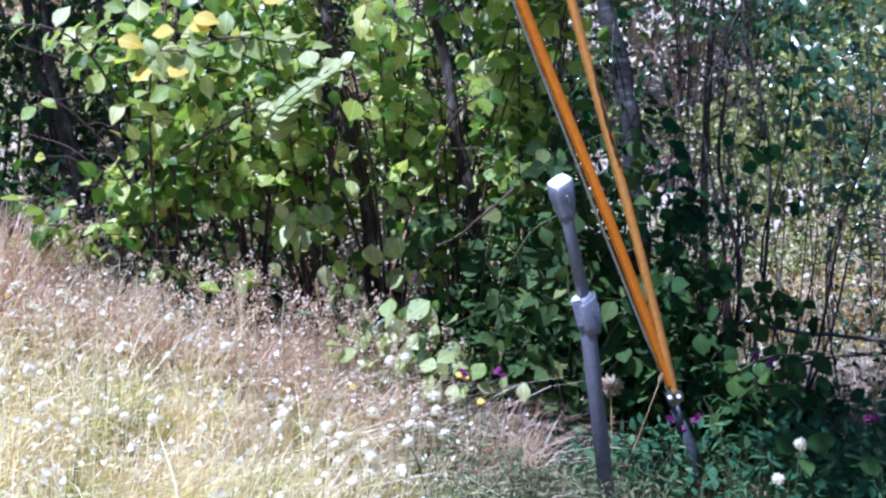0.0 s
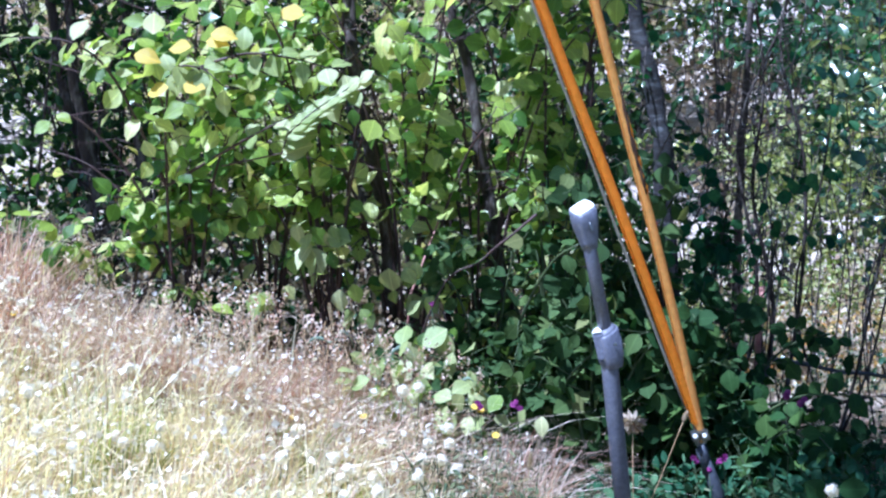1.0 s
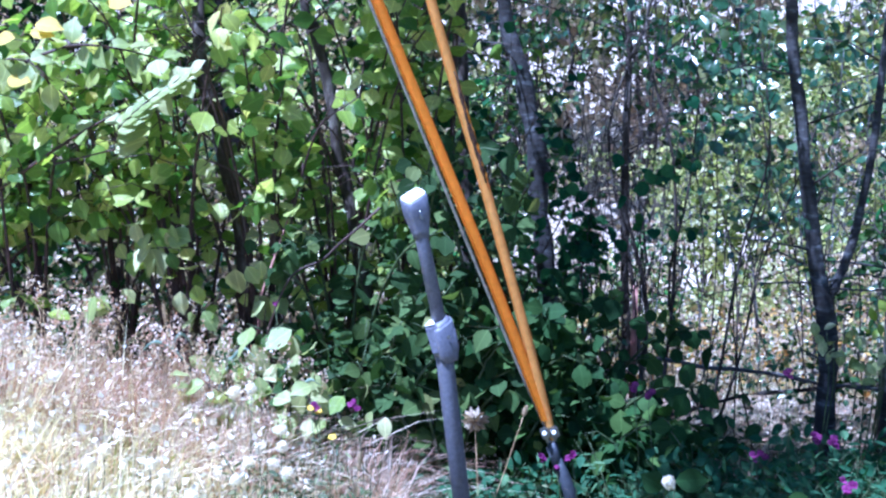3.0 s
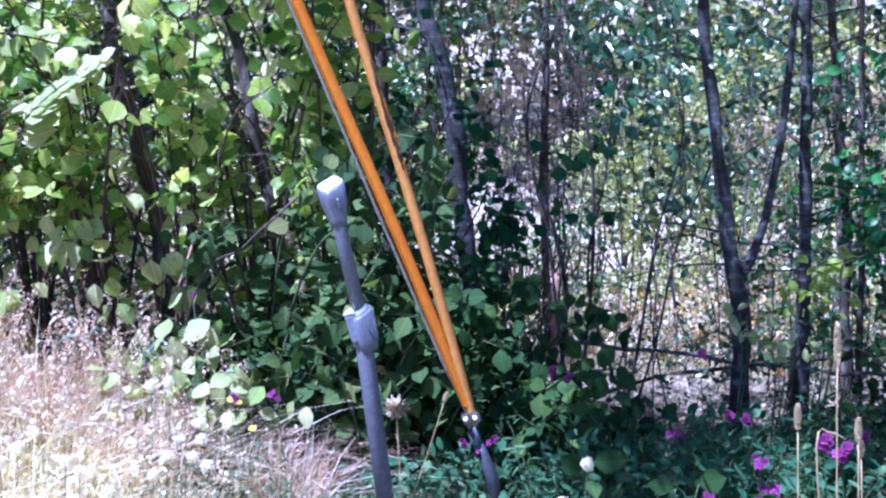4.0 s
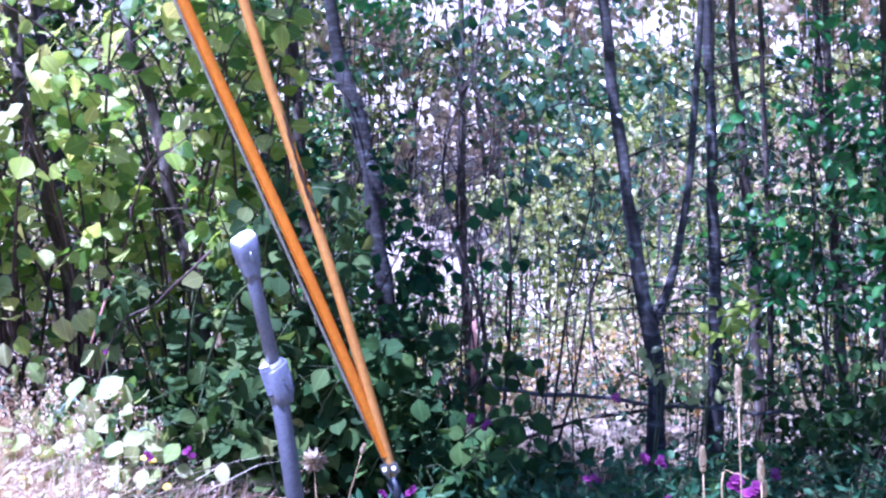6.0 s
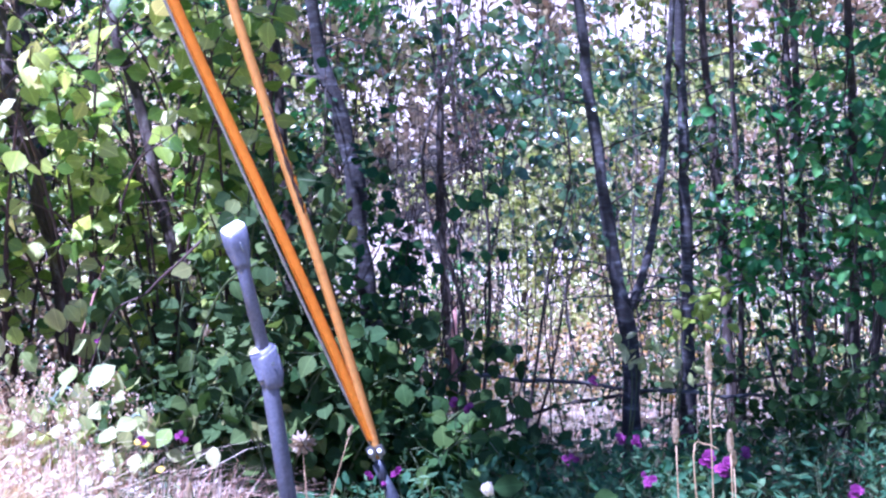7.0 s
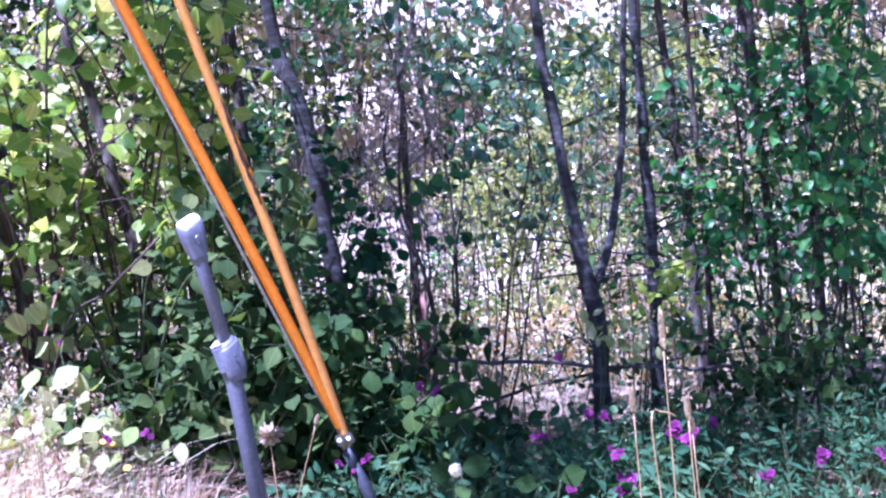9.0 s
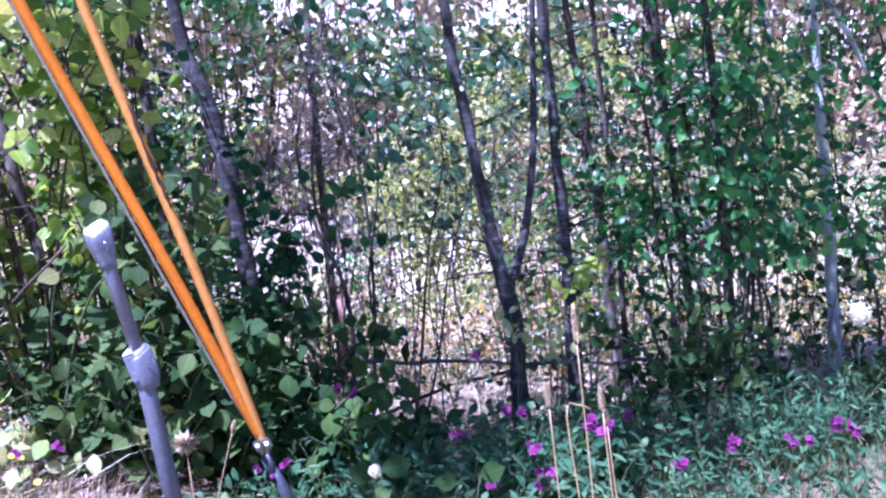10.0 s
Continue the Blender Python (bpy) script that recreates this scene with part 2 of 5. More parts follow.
def part(name, bm, mat, parent, label=""):
    me = bpy.data.meshes.new(name)
    bm.to_mesh(me)
    bm.free()
    me.materials.append(mat)
    return link(name, me, parent, label)


def thing(name, place, label, category, group="", kind=""):
    ob = new(name)
    ob.location = place
    ob.empty_display_size = 0.1
    return tagged(ob, label, category, group, kind)


# A leaf is laid along +y from 0 to 1, folded along its middle, with its tip turned down.
def leaf_shape(widths, fold, droop, ripple=0.0):
    """widths: half widths at even steps between foot and tip."""
    n = len(widths) + 1
    verts = [(0.0, i / n, -droop * (i / n) ** 2) for i in range(n + 1)]
    for side in (-1, 1):
        for i, w in enumerate(widths):
            s = (i + 1) / n
            verts.append((side * w, s - 0.04 * side * (i % 2), fold * w - droop * s * s + ripple * ((-1) ** i) * w))
    faces = []
    k = len(widths)
    for side in (0, 1):
        o = n + 1 + side * k
        strip = [(0, 1, o)] + [(i, i + 1, o + i, o + i - 1) for i in range(1, k)] + [(k, n, o + k - 1)]
        for f in strip:
            faces.append(f if side else f[::-1])
    return np.array(verts), faces


ROUND = leaf_shape((0.24, 0.37, 0.41, 0.35, 0.19), 0.2, 0.24, 0.03)
OVAL = leaf_shape((0.2, 0.3, 0.24), 0.3, 0.25)
SMALL = leaf_shape((0.3, 0.22), 0.35, 0.2)
NARROW = leaf_shape((0.1, 0.13, 0.1), 0.3, 0.25)


def unit(v):
    return v / np.maximum(np.linalg.norm(v, axis=-1, keepdims=True), 1e-9)


def leaf_frames(tips, normals):
    y = unit(tips)
    z = unit(normals - (normals * y).sum(-1, keepdims=True) * y)
    return np.cross(y, z), y, z


def leaf_uvs(tv, tf):
    return [c for f in tf for a in f for c in (float(tv[a][0]), float(tv[a][1]))]


def leaves_mesh(name, shape, places, tips, normals, sizes, mat, widths=None):
    """All leaves as one mesh, each an island of its own."""
    tv, tf = shape
    x, y, z = leaf_frames(np.asarray(tips, float), np.asarray(normals, float))
    s = np.asarray(sizes, float)[:, None, None]
    w = np.ones(len(places)) if widths is None else np.asarray(widths, float)
    v = np.asarray(places, float)[:, None] + s * (x[:, None] * tv[None, :, :1] * w[:, None, None] + y[:, None] * tv[None, :, 1:2] + z[:, None] * tv[None, :, 2:3])
    verts = v.reshape(-1, 3).tolist()
    k, faces = len(tv), []
    for i in range(len(places)):
        faces += [tuple(i * k + a for a in f) for f in tf]
    return mesh_of(name, verts, faces, mat, True, leaf_uvs(tv, tf) * len(places))


def tube(points, radii, sides=7, wobble=0.0):
    """Vertices and faces of a tapered round bar along points."""
    pts = [Vector(p) for p in points]
    verts, faces = [], []
    for i, p in enumerate(pts):
        d = (pts[min(i + 1, len(pts) - 1)] - pts[max(i - 1, 0)]).normalized()
        a = d.orthogonal().normalized() if abs(d.z) < 0.2 else Vector((1, 0, 0)).cross(d).normalized()
        b = d.cross(a)
        for k in range(sides):
            u = 2 * math.pi * k / sides
            r = radii[i] * (1 + wobble * noise.noise((p.x * 5 + math.cos(u), p.y * 5 + math.sin(u), p.z * 6)))
            verts.append(p + (a * math.cos(u) + b * math.sin(u)) * r)
    for i in range(len(pts) - 1):
        for k in range(sides):
            faces.append((i * sides + k, i * sides + (k + 1) % sides, (i + 1) * sides + (k + 1) % sides, (i + 1) * sides + k))
    faces += [tuple(range(sides))[::-1], tuple((len(pts) - 1) * sides + k for k in range(sides))]
    return verts, faces


def bar(name, points, radii, mat, parent, sides=7, wobble=0.0, label=""):
    v, f = tube(points, radii, sides, wobble)
    if parent is not None:
        v = [p - parent.location for p in v]
    return link(name, mesh_of(name, v, f, mat), parent, label)


def bars(name, many, mat, parent, sides=5):
    """Many thin twigs as one mesh."""
    verts, faces = [], []
    for points, radii in many:
        v, f = tube(points, radii, sides)
        o = len(verts)
        verts += [p - parent.location for p in v] if parent else v
        faces += [tuple(o + a for a in q) for q in f]
    return tagged(link(name, mesh_of(name, verts, faces, mat), parent), kind="stuff")


def bend(points, steps):
    """A smooth line through a few points."""
    p = [Vector(q) for q in points]
    p = [p[0] * 2 - p[1]] + p + [p[-1] * 2 - p[-2]]
    out = []
    for i in range(1, len(p) - 2):
        for k in range(steps):
            t = k / steps
            a, b, c, d = p[i - 1], p[i], p[i + 1], p[i + 2]
            out.append(0.5 * (2 * b + (c - a) * t + (2 * a - 5 * b + 4 * c - d) * t * t + (3 * b - a - 3 * c + d) * t ** 3))
    return out + [p[-2]]


def foliage(name, shape, rows, mat, parent, label="", drop=None):
    """Joined leaves of a thing. rows: (place, tip, normal, size)."""
    if not rows:
        return None
    wide = rng.uniform(0.85, 1.15, len(rows))
    if drop:
        kept = [k for k, r in enumerate(rows) if not drop(r[0])]
        rows, wide = [rows[k] for k in kept], wide[kept]
    o = np.array(parent.location) if parent else np.zeros(3)
    pl = np.array([r[0] for r in rows], float) - o
    me = leaves_mesh(name, shape, pl, [tuple(r[1]) for r in rows], [tuple(r[2]) for r in rows], [r[3] for r in rows], mat, wide)
    return tagged(link(name, me, parent, label), kind="stuff")


# ---- ground ----
def build_ground():
    xs = [-400, -120, -50, -25, -14, -9] + [-7 + 0.25 * i for i in range(57)] + [9, 14, 25, 50, 120, 400]
    ys = [-300, -80, -30, -12, -6, -3] + [-1.5 + 0.25 * i for i in range(54)] + [13.5 + i for i in range(18)] + [36, 50, 90, 200, 500]
    verts = [(x, y, ground_z(x, y)) for y in ys for x in xs]
    n = len(xs)
    faces = [(j * n + i, j * n + i + 1, (j + 1) * n + i + 1, (j + 1) * n + i) for j in range(len(ys) - 1) for i in range(n - 1)]
    ob = new("ground", mesh_of("ground", verts, faces, GROUND))
    tagged(ob, "sunlit dry earth verge with pale gravel behind the trees", "ground", kind="structure")


def ground_material():
    m, nt, b = material("dry ground")
    tc = nt.nodes.new("ShaderNodeTexCoord")
    sep = nt.nodes.new("ShaderNodeSeparateXYZ")
    nt.links.new(tc.outputs["Object"], sep.inputs[0])
    wob = nt.nodes.new("ShaderNodeMath")
    wob.operation = "MULTIPLY_ADD"
    nt.links.new(noise_of(nt, 0.8, 4), wob.inputs[0])
    wob.inputs[1].default_value = 2.0
    nt.links.new(sep.outputs[1], wob.inputs[2])
    far = nt.nodes.new("ShaderNodeMapRange")
    far.inputs[1].default_value, far.inputs[2].default_value = 6.2, 7.6
    nt.links.new(wob.outputs[0], far.inputs[0])
    litter = ramp_of(nt, [(0.3, (0.1, 0.075, 0.05)), (0.55, (0.24, 0.18, 0.12)), (0.8, (0.42, 0.35, 0.25))], noise_of(nt, 5.0, 6, 0.7))
    gravel = ramp_of(nt, [(0.3, (0.3, 0.24, 0.19)), (0.5, (0.5, 0.42, 0.37)), (0.75, (0.66, 0.59, 0.55))], noise_of(nt, 1.7, 8, 0.75))
    grit = noise_of(nt, 60, 4, 0.7)
    colour = mixed(nt, mixed(nt, litter, gravel, far.outputs[0]), ramp_of(nt, [(0.3, (0.6, 0.6, 0.6)), (0.7, (1.2, 1.2, 1.2))], grit), 1.0, "MULTIPLY")
    west = nt.nodes.new("ShaderNodeMapRange")
    west.inputs[1].default_value, west.inputs[2].default_value = 0.15, -0.5
    drift = nt.nodes.new("ShaderNodeMath")
    drift.operation = "MULTIPLY_ADD"
    nt.links.new(noise_of(nt, 1.3, 5), drift.inputs[0])
    drift.inputs[1].default_value = 1.6
    nt.links.new(sep.outputs[0], drift.inputs[2])
    nt.links.new(drift.outputs[0], west.inputs[0])
    turf = ramp_of(nt, [(0.3, (0.09, 0.09, 0.035)), (0.55, (0.2, 0.19, 0.085)), (0.8, (0.36, 0.32, 0.19))], noise_of(nt, 6.0, 6, 0.7))
    verge = nt.nodes.new("ShaderNodeMapRange")
    verge.inputs[1].default_value, verge.inputs[2].default_value = 3.6, 2.6
    nt.links.new(wob.outputs[0], verge.inputs[0])
    colour = mixed(nt, colour, turf, verge.outputs[0])
    open_side = nt.nodes.new("ShaderNodeMapRange")
    open_side.inputs[1].default_value, open_side.inputs[2].default_value = 3.1, 3.9
    nt.links.new(wob.outputs[0], open_side.inputs[0])
    thatch = ramp_of(nt, [(0.3, (0.5, 0.42, 0.34)), (0.6, (0.76, 0.69, 0.6)), (0.8, (0.84, 0.79, 0.72))], noise_of(nt, 9.0, 6, 0.7))
    near = nt.nodes.new("ShaderNodeMapRange")
    near.inputs[1].default_value, near.inputs[2].default_value = 5.6, 4.9
    nt.links.new(wob.outputs[0], near.inputs[0])
    both = nt.nodes.new("ShaderNodeMath")
    both.operation = "MULTIPLY"
    nt.links.new(west.outputs[0], both.inputs[0])
    nt.links.new(near.outputs[0], both.inputs[1])
    banked = nt.nodes.new("ShaderNodeMath")
    banked.operation = "MULTIPLY"
    nt.links.new(both.outputs[0], banked.inputs[0])
    nt.links.new(open_side.outputs[0], banked.inputs[1])
    colour = mixed(nt, colour, thatch, banked.outputs[0])
    nt.links.new(colour, b.inputs["Base Color"])
    b.inputs["Roughness"].default_value = 0.95
    bump_of(nt, b, grit, 0.7, 0.02)
    return m


GROUND = ground_material()
build_ground()

# ---- the pipe post ----
def lathe(profile, sides, square=0.0, turn=0.0):
    """A turned shape about z. square: 0 round, towards 1 a square with rounded corners; turn: degrees of its first corner."""
    bm = bmesh.new()
    rings = []
    for r, z in profile:
        ring = []
        for k in range(sides):
            u = 2 * math.pi * k / sides
            flat = 1.0 / max(abs(math.cos(u)), abs(math.sin(u)))
            rr = r * (1 + square * (min(flat, 1.3) - 1))
            ring.append(bm.verts.new((rr * math.cos(u + radians(turn)), rr * math.sin(u + radians(turn)), z)))
        rings.append(ring)
    for a, b in zip(rings, rings[1:]):
        for k in range(sides):
            f = bm.faces.new((a[k], a[(k + 1) % sides], b[(k + 1) % sides], b[k]))
            f.smooth = sides > 10
    bm.faces.new(rings[0][::-1])
    bm.faces.new(rings[-1])
    return bm


def build_post():
    foot, joint, top = Vector((-0.304, 3.41, 0.02)), Vector((-0.408, 3.492, 0.857)), Vector((-0.507, 3.54, 1.312))
    post = thing("pipe_post", foot, "leaning grey pipe post with flared cap and clamp collar", "post")
    mid = 0.855
    up, low_way = top - joint, joint - foot
    L = mid + up.length
    # the upper pipe leans more than the lower one
    upper = Matrix.Translation(joint - foot - up.normalized() * mid) @ Vector((0, 0, 1)).rotation_difference(up).to_matrix().to_4x4()
    lower = Vector((0, 0, 1)).rotation_difference(low_way).to_matrix().to_4x4()
    ll = low_way.length
    part("lower_pipe", lathe([(0.0295, -0.15), (0.0295, ll - 0.06), (0.0285, ll - 0.03)], 24), PIPE_LOW, post, "weathered wider lower pipe").matrix_local = lower
    part("upper_pipe", lathe([(0.0235, mid - 0.06), (0.0235, L - 0.14), (0.026, L - 0.125)], 24), PIPE, post).matrix_local = upper
    cap = part("cap", lathe([(0.0245, L - 0.15), (0.0265, L - 0.13), (0.036, L - 0.085), (0.0405, L - 0.055), (0.0415, L - 0.012), (0.0385, L - 0.006)], 32, 0.75, 28), PIPE, post, "flared square socket cap with a slanted top")
    cap.matrix_local = upper
    for v in cap.data.vertices:
        if v.co.z > L - 0.06:
            v.co.z += (0.52 * v.co.y + 0.12 * v.co.x) * min(1.0, (v.co.z - L + 0.06) / 0.04)
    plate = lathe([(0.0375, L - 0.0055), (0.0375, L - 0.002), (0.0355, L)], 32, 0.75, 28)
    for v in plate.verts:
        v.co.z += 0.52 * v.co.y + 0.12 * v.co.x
    # thin pale sheet paints the sun on the cap's top face
    part("cap_sunlit_top", plate, LIT_METAL, cap, "cap's top face coloured pale for the sun on it")
    # bolt stretched lengthwise to shape its highlight into a streak
    part("cap_bolt", lathe([(0.006, 0), (0.006, 0.007), (0.004, 0.009)], 8), STEEL, cap).matrix_local = pose(0.017, -0.037, L - 0.075, 80, 0, 25) @ Matrix.Diagonal((0.8, 3.0, 1, 1))
    collar = part("collar", lathe([(0.03, mid - 0.105), (0.035, mid - 0.085), (0.0385, mid - 0.06), (0.039, mid + 0.026), (0.0365, mid + 0.033)], 32, 0.7, 32), PIPE, post, "wide square clamp collar where the pipes join")
    collar.matrix_local = upper
    shoulder = lathe([(0.0355, mid + 0.028), (0.033, mid + 0.036), (0.0245, mid + 0.046)], 24, 0.5, 32)
    for v in collar.data.vertices:
        if v.co.z > mid:
            v.co.z += 0.52 * v.co.y + 0.12 * v.co.x
    for v in shoulder.verts:
        v.co.z += 0.52 * v.co.y + 0.12 * v.co.x
    part("shoulder", shoulder, PIPE_LOW, collar, "sloping shoulder of the collar")
    lug = bmesh.new()
    bmesh.ops.create_cube(lug, size=1.0, matrix=Matrix.Diagonal((0.04, 0.05, 0.1, 1)))
    for v in lug.verts:
        if v.co.z > 0:
            v.co.z += 0.4 * v.co.y
        else:
            v.co.x *= 0.6
    bmesh.ops.bevel(lug, geom=lug.edges[:], offset=0.004, segments=2, affect="EDGES")
    part("lug", lug, PIPE, collar).matrix_local = pose(-0.027, -0.013, mid - 0.018)
    lobe = lathe([(0.008, -0.05), (0.013, -0.035), (0.0145, 0.0), (0.013, 0.03), (0.007, 0.042)], 16)
    part("lobe", lobe, PIPE, collar, "rounded boss on the side of the collar").matrix_local = pose(0.035, -0.005, mid - 0.028)
    tab = bmesh.new()
    bmesh.ops.create_cube(tab, size=1.0, matrix=pose(0, 0, 0, 22) @ Matrix.Diagonal((0.033, 0.036, 0.003, 1)))
    for v in tab.verts:
        if v.co.y > 0:
            v.co.x = v.co.x * 0.45 + 0.006
    # pale wedge paints the patch of sun on top of the lug
    part("lug_sunlit_top", tab, LIT_METAL, collar, "lug's top face coloured pale for the sun on it").matrix_local = pose(-0.031, -0.017, mid + 0.036)
    part("bolt", lathe([(0.007, 0), (0.007, 0.006), (0.005, 0.009)], 6), STEEL, collar).matrix_local = pose(0.025, -0.038, mid - 0.02, 90)


build_post()


# ---- the guy anchor with its two guarded wires ----
def build_guy():
    eye_at = Vector((-0.04, 3.84, 0.42))
    anchor = thing("guy_anchor", (0.02, 3.83, 0.0), "steel guy-wire anchor with two orange-yellow plastic wire guards, beside leafy undergrowth", "guy wire")
    o = anchor.location
    bar("anchor_rod", [(0.075, 3.83, -0.1), (0.03, 3.835, 0.2), eye_at + Vector((0.0, 0, -0.05))], [0.027, 0.026, 0.02], ROD, anchor, 12, label="rusty grey anchor rod")
    for name, target, mat, r, start, lab in (("wire_guard", (-0.62, 3.80, 1.9), GUARD, 0.0205, 0.05, "bright orange-yellow plastic guard"), ("wire_guard", (-0.44, 3.80, 1.9), FADED, 0.0185, -0.03, "sun-faded orange plastic guard")):
        d = (Vector(target) - eye_at).normalized()
        length = 2.45
        line = [eye_at + d * (start + length * i / 14) + Vector((0.010 * math.sin(i * 0.5), 0.006 * math.sin(i * 0.9 + 1), 0)) * (0.6 + i * 0.02) for i in range(15)]
        # a split tube: open seam along its lower side, with thickness
        bm = bmesh.new()
        rows = []
        for i, p in enumerate(line):
            t = (line[min(i + 1, 14)] - line[max(i - 1, 0)]).normalized()
            a = Vector((0, -1, 0)) - t * t.dot(Vector((0, -1, 0)))
            a.normalize()
            b = t.cross(a)
            rr = r * (0.86 if i == 0 else 1.0)
            ring = []
            for k in range(15):
                u = radians(-165 + 330 * k / 14) + radians(120)
                ring.append(bm.verts.new(p - o + (a * math.cos(u) + b * math.sin(u)) * rr))
            for k in range(14, -1, -1):
                u = radians(-165 + 330 * k / 14) + radians(120)
                ring.append(bm.verts.new(p - o + (a * math.cos(u) + b * math.sin(u)) * (rr - 0.003)))
            rows.append(ring)
        n = len(rows[0])
        for A, B in zip(rows, rows[1:]):
            for k in range(n):
                bm.faces.new((A[k], A[(k + 1) % n], B[(k + 1) % n], B[k])).smooth = True
        bmesh.ops.recalc_face_normals(bm, faces=bm.faces[:])
        guard = part(name, bm, mat, anchor, lab)
        bar("strand", [eye_at + d * 0.02, eye_at + d * 3.2, eye_at + d * 9.0], [0.0065] * 3, STRAND, anchor, 8)
        if mat is FADED:
            def on_skin(s, turn):
                """A point on the guard's skin, s along the wire; turn: degrees from its front to the east."""
                i = (s - start) / length * 14
                c = eye_at + d * s + Vector((0.010 * math.sin(i * 0.5), 0.006 * math.sin(i * 0.9 + 1), 0)) * (0.6 + i * 0.02)
                return c + Vector((math.sin(radians(turn)), -math.cos(radians(turn)), 0)) * (r + 0.0014) - o

            def scratch(s0, s1, turn, width, mat, lab):
                line = [on_skin(s0 + (s1 - s0) * k / 6, turn + 6 * math.sin(k * 2.0 + s0 * 40)) for k in range(7)]
                v, f = tube(line, [width * (0.25 + 0.75 * math.sin(math.pi * (0.08 + 0.86 * k / 6))) for k in range(7)], 6)
                link("scuff", mesh_of("scuff", v, f, mat), guard, lab)

            for s0, s1, turn, width in ((0.95, 1.10, 30, 0.006), (1.04, 1.20, 18, 0.0055), (1.14, 1.30, 28, 0.0055), (0.98, 1.06, 50, 0.006), (1.09, 1.17, 46, 0.0055), (1.24, 1.36, 44, 0.005)):
                scratch(s0, s1, turn, width, RUST, "brown scuff on the faded guard")
            for s0, s1, turn in ((0.96, 1.0, 60), (1.0, 1.04, 44), (1.05, 1.1, 66), (1.12, 1.16, 62), (1.17, 1.22, 50)):
                scratch(s0, s1, turn, 0.0055, GUARD, "bright yellow fleck where the faded skin is torn")
    # bare strand that runs beside the bright guard
    d = (Vector((-0.62, 3.80, 1.9)) - eye_at).normalized()
    beside = [(0.0, 0.012), (0.25, 0.022), (0.8, 0.029), (1.6, 0.033), (3.0, 0.034), (9.0, 0.034)]
    bar("strand", [eye_at + d * run + Vector((-off, 0.01, -0.4 * off)) for run, off in beside], [0.0058] * 6, STRAND, anchor, 8, label="bare grey steel strand")
    # shackle, thimble and clamps
    ring = [eye_at + Vector((0.014 * math.sin(u), -0.004, 0.026 * math.cos(u) - 0.016)) for u in [2 * math.pi * k / 14 for k in range(15)]]
    bar("thimble", ring, [0.0095] * 15, STEEL, anchor, 8)
    bar("turnbuckle", [eye_at + Vector((0.004, -0.002, -0.035)), eye_at + Vector((0.014, -0.004, -0.075)), eye_at + Vector((0.03, -0.006, -0.15))], [0.017, 0.021, 0.02], ROD, anchor, 10, label="dull metal turnbuckle body")
    for k, s in enumerate((0.0, 0.006)):
        clamp = bmesh.new()
        bmesh.ops.create_cube(clamp, size=1.0, matrix=Matrix.Diagonal((0.03, 0.03, 0.04, 1)))
        bmesh.ops.bevel(clamp, geom=clamp.edges[:], offset=0.004, segments=2, affect="EDGES")
        part("clamp", clamp, STEEL, anchor, "shiny bolted clamp").matrix_local = pose(*(eye_at - o + Vector((-0.022 + 0.034 * k, -0.014 - 0.006 * k, s))), 0, -20, 15)
        nut = lathe([(0.0095, 0), (0.0095, 0.009), (0.007, 0.012)], 6)
        # pale colour stands in for the bright glint on each nut
        part("nut", nut, LIT_METAL, anchor).matrix_local = pose(*(eye_at - o + Vector((-0.024 + 0.034 * k, -0.029 - 0.006 * k, s + 0.002))), 70)


build_guy()


# ---- trees ----
# trunks that stand clear of leaves: two heights with their x, depth, half width of the gap, share of leaves kept
CLEAR = (((0.6, -0.05), (2.4, -0.315), 5.6, 0.12, 0.1), ((0.95, -0.9), (2.2, -1.16), 4.78, 0.11, 0.12), ((0.9, -1.37), (1.9, -1.57), 4.6, 0.11, 0.15), ((0.4, -0.46), (2.4, -0.55), 5.95, 0.08, 0.35))


def before_trunk(p):
    """Whether a leaf would hide a trunk that stands clear."""
    for (z0, x0), (z1, x1), y, wide, kept in CLEAR:
        if z0 < p[2] < z1 + 0.3 and y - 1.1 < p[1] < y:
            x = (x0 + (x1 - x0) * (p[2] - z0) / (z1 - z0)) * (0.5 + 0.5 * p[1] / y)
            if abs(p[0] - x) < wide and rng.random() > kept:
                return True
    return False


def crown_rows(centres, count, spread, size):
    rows = []
    for i in range(count):
        c, r = centres[int(rng.integers(len(centres)))]
        v = unit(rng.normal(size=3)) * r * rng.uniform(0.2, 1.0) ** 0.5
        p = np.array(c) + v * np.array([1, 1, 0.6])
        tip = rng.normal(size=3) + np.array([0, 0, -0.4])
        nrm = np.array([0, 0, 1.0]) + rng.normal(size=3) * spread
        rows.append((p, tip, nrm, rng.uniform(*size)))
    return rows


def twig_leaves(line, every, size, droop, rows, face=(0, -0.5, 0.6), spread=0.5, skip=0.0):
    """Leaves set alternately along a twig."""
    pts = [np.array(p) for p in line]
    side = 1
    for a, b in zip(pts, pts[1:]):
        d = b - a
        n = max(1, int(np.linalg.norm(d) / every))
        u = d / max(np.linalg.norm(d), 1e-6)
        for k in range(n):
            if rng.random() < skip:
                continue
            side = -side
            out = np.cross(u, np.array(face) + rng.normal(size=3) * 0.3)
            tip = unit(out) * side + u * 0.5 + np.array([0, 0, -droop]) + rng.normal(size=3) * 0.25
            nrm = np.array(face) + rng.normal(size=3) * spread
            rows.append((a + d * (k + rng.random()) / n + unit(tip) * 0.012, tip, nrm, rng.uniform(*size)))


TREE_LABELS = {BARK: "young tree with grey lichen-spotted bark at the wood's edge", DARK_BARK: "slender dark-barked tree in the shaded thicket", PALE_BARK: "slim tree with pale smooth bark by the thicket"}


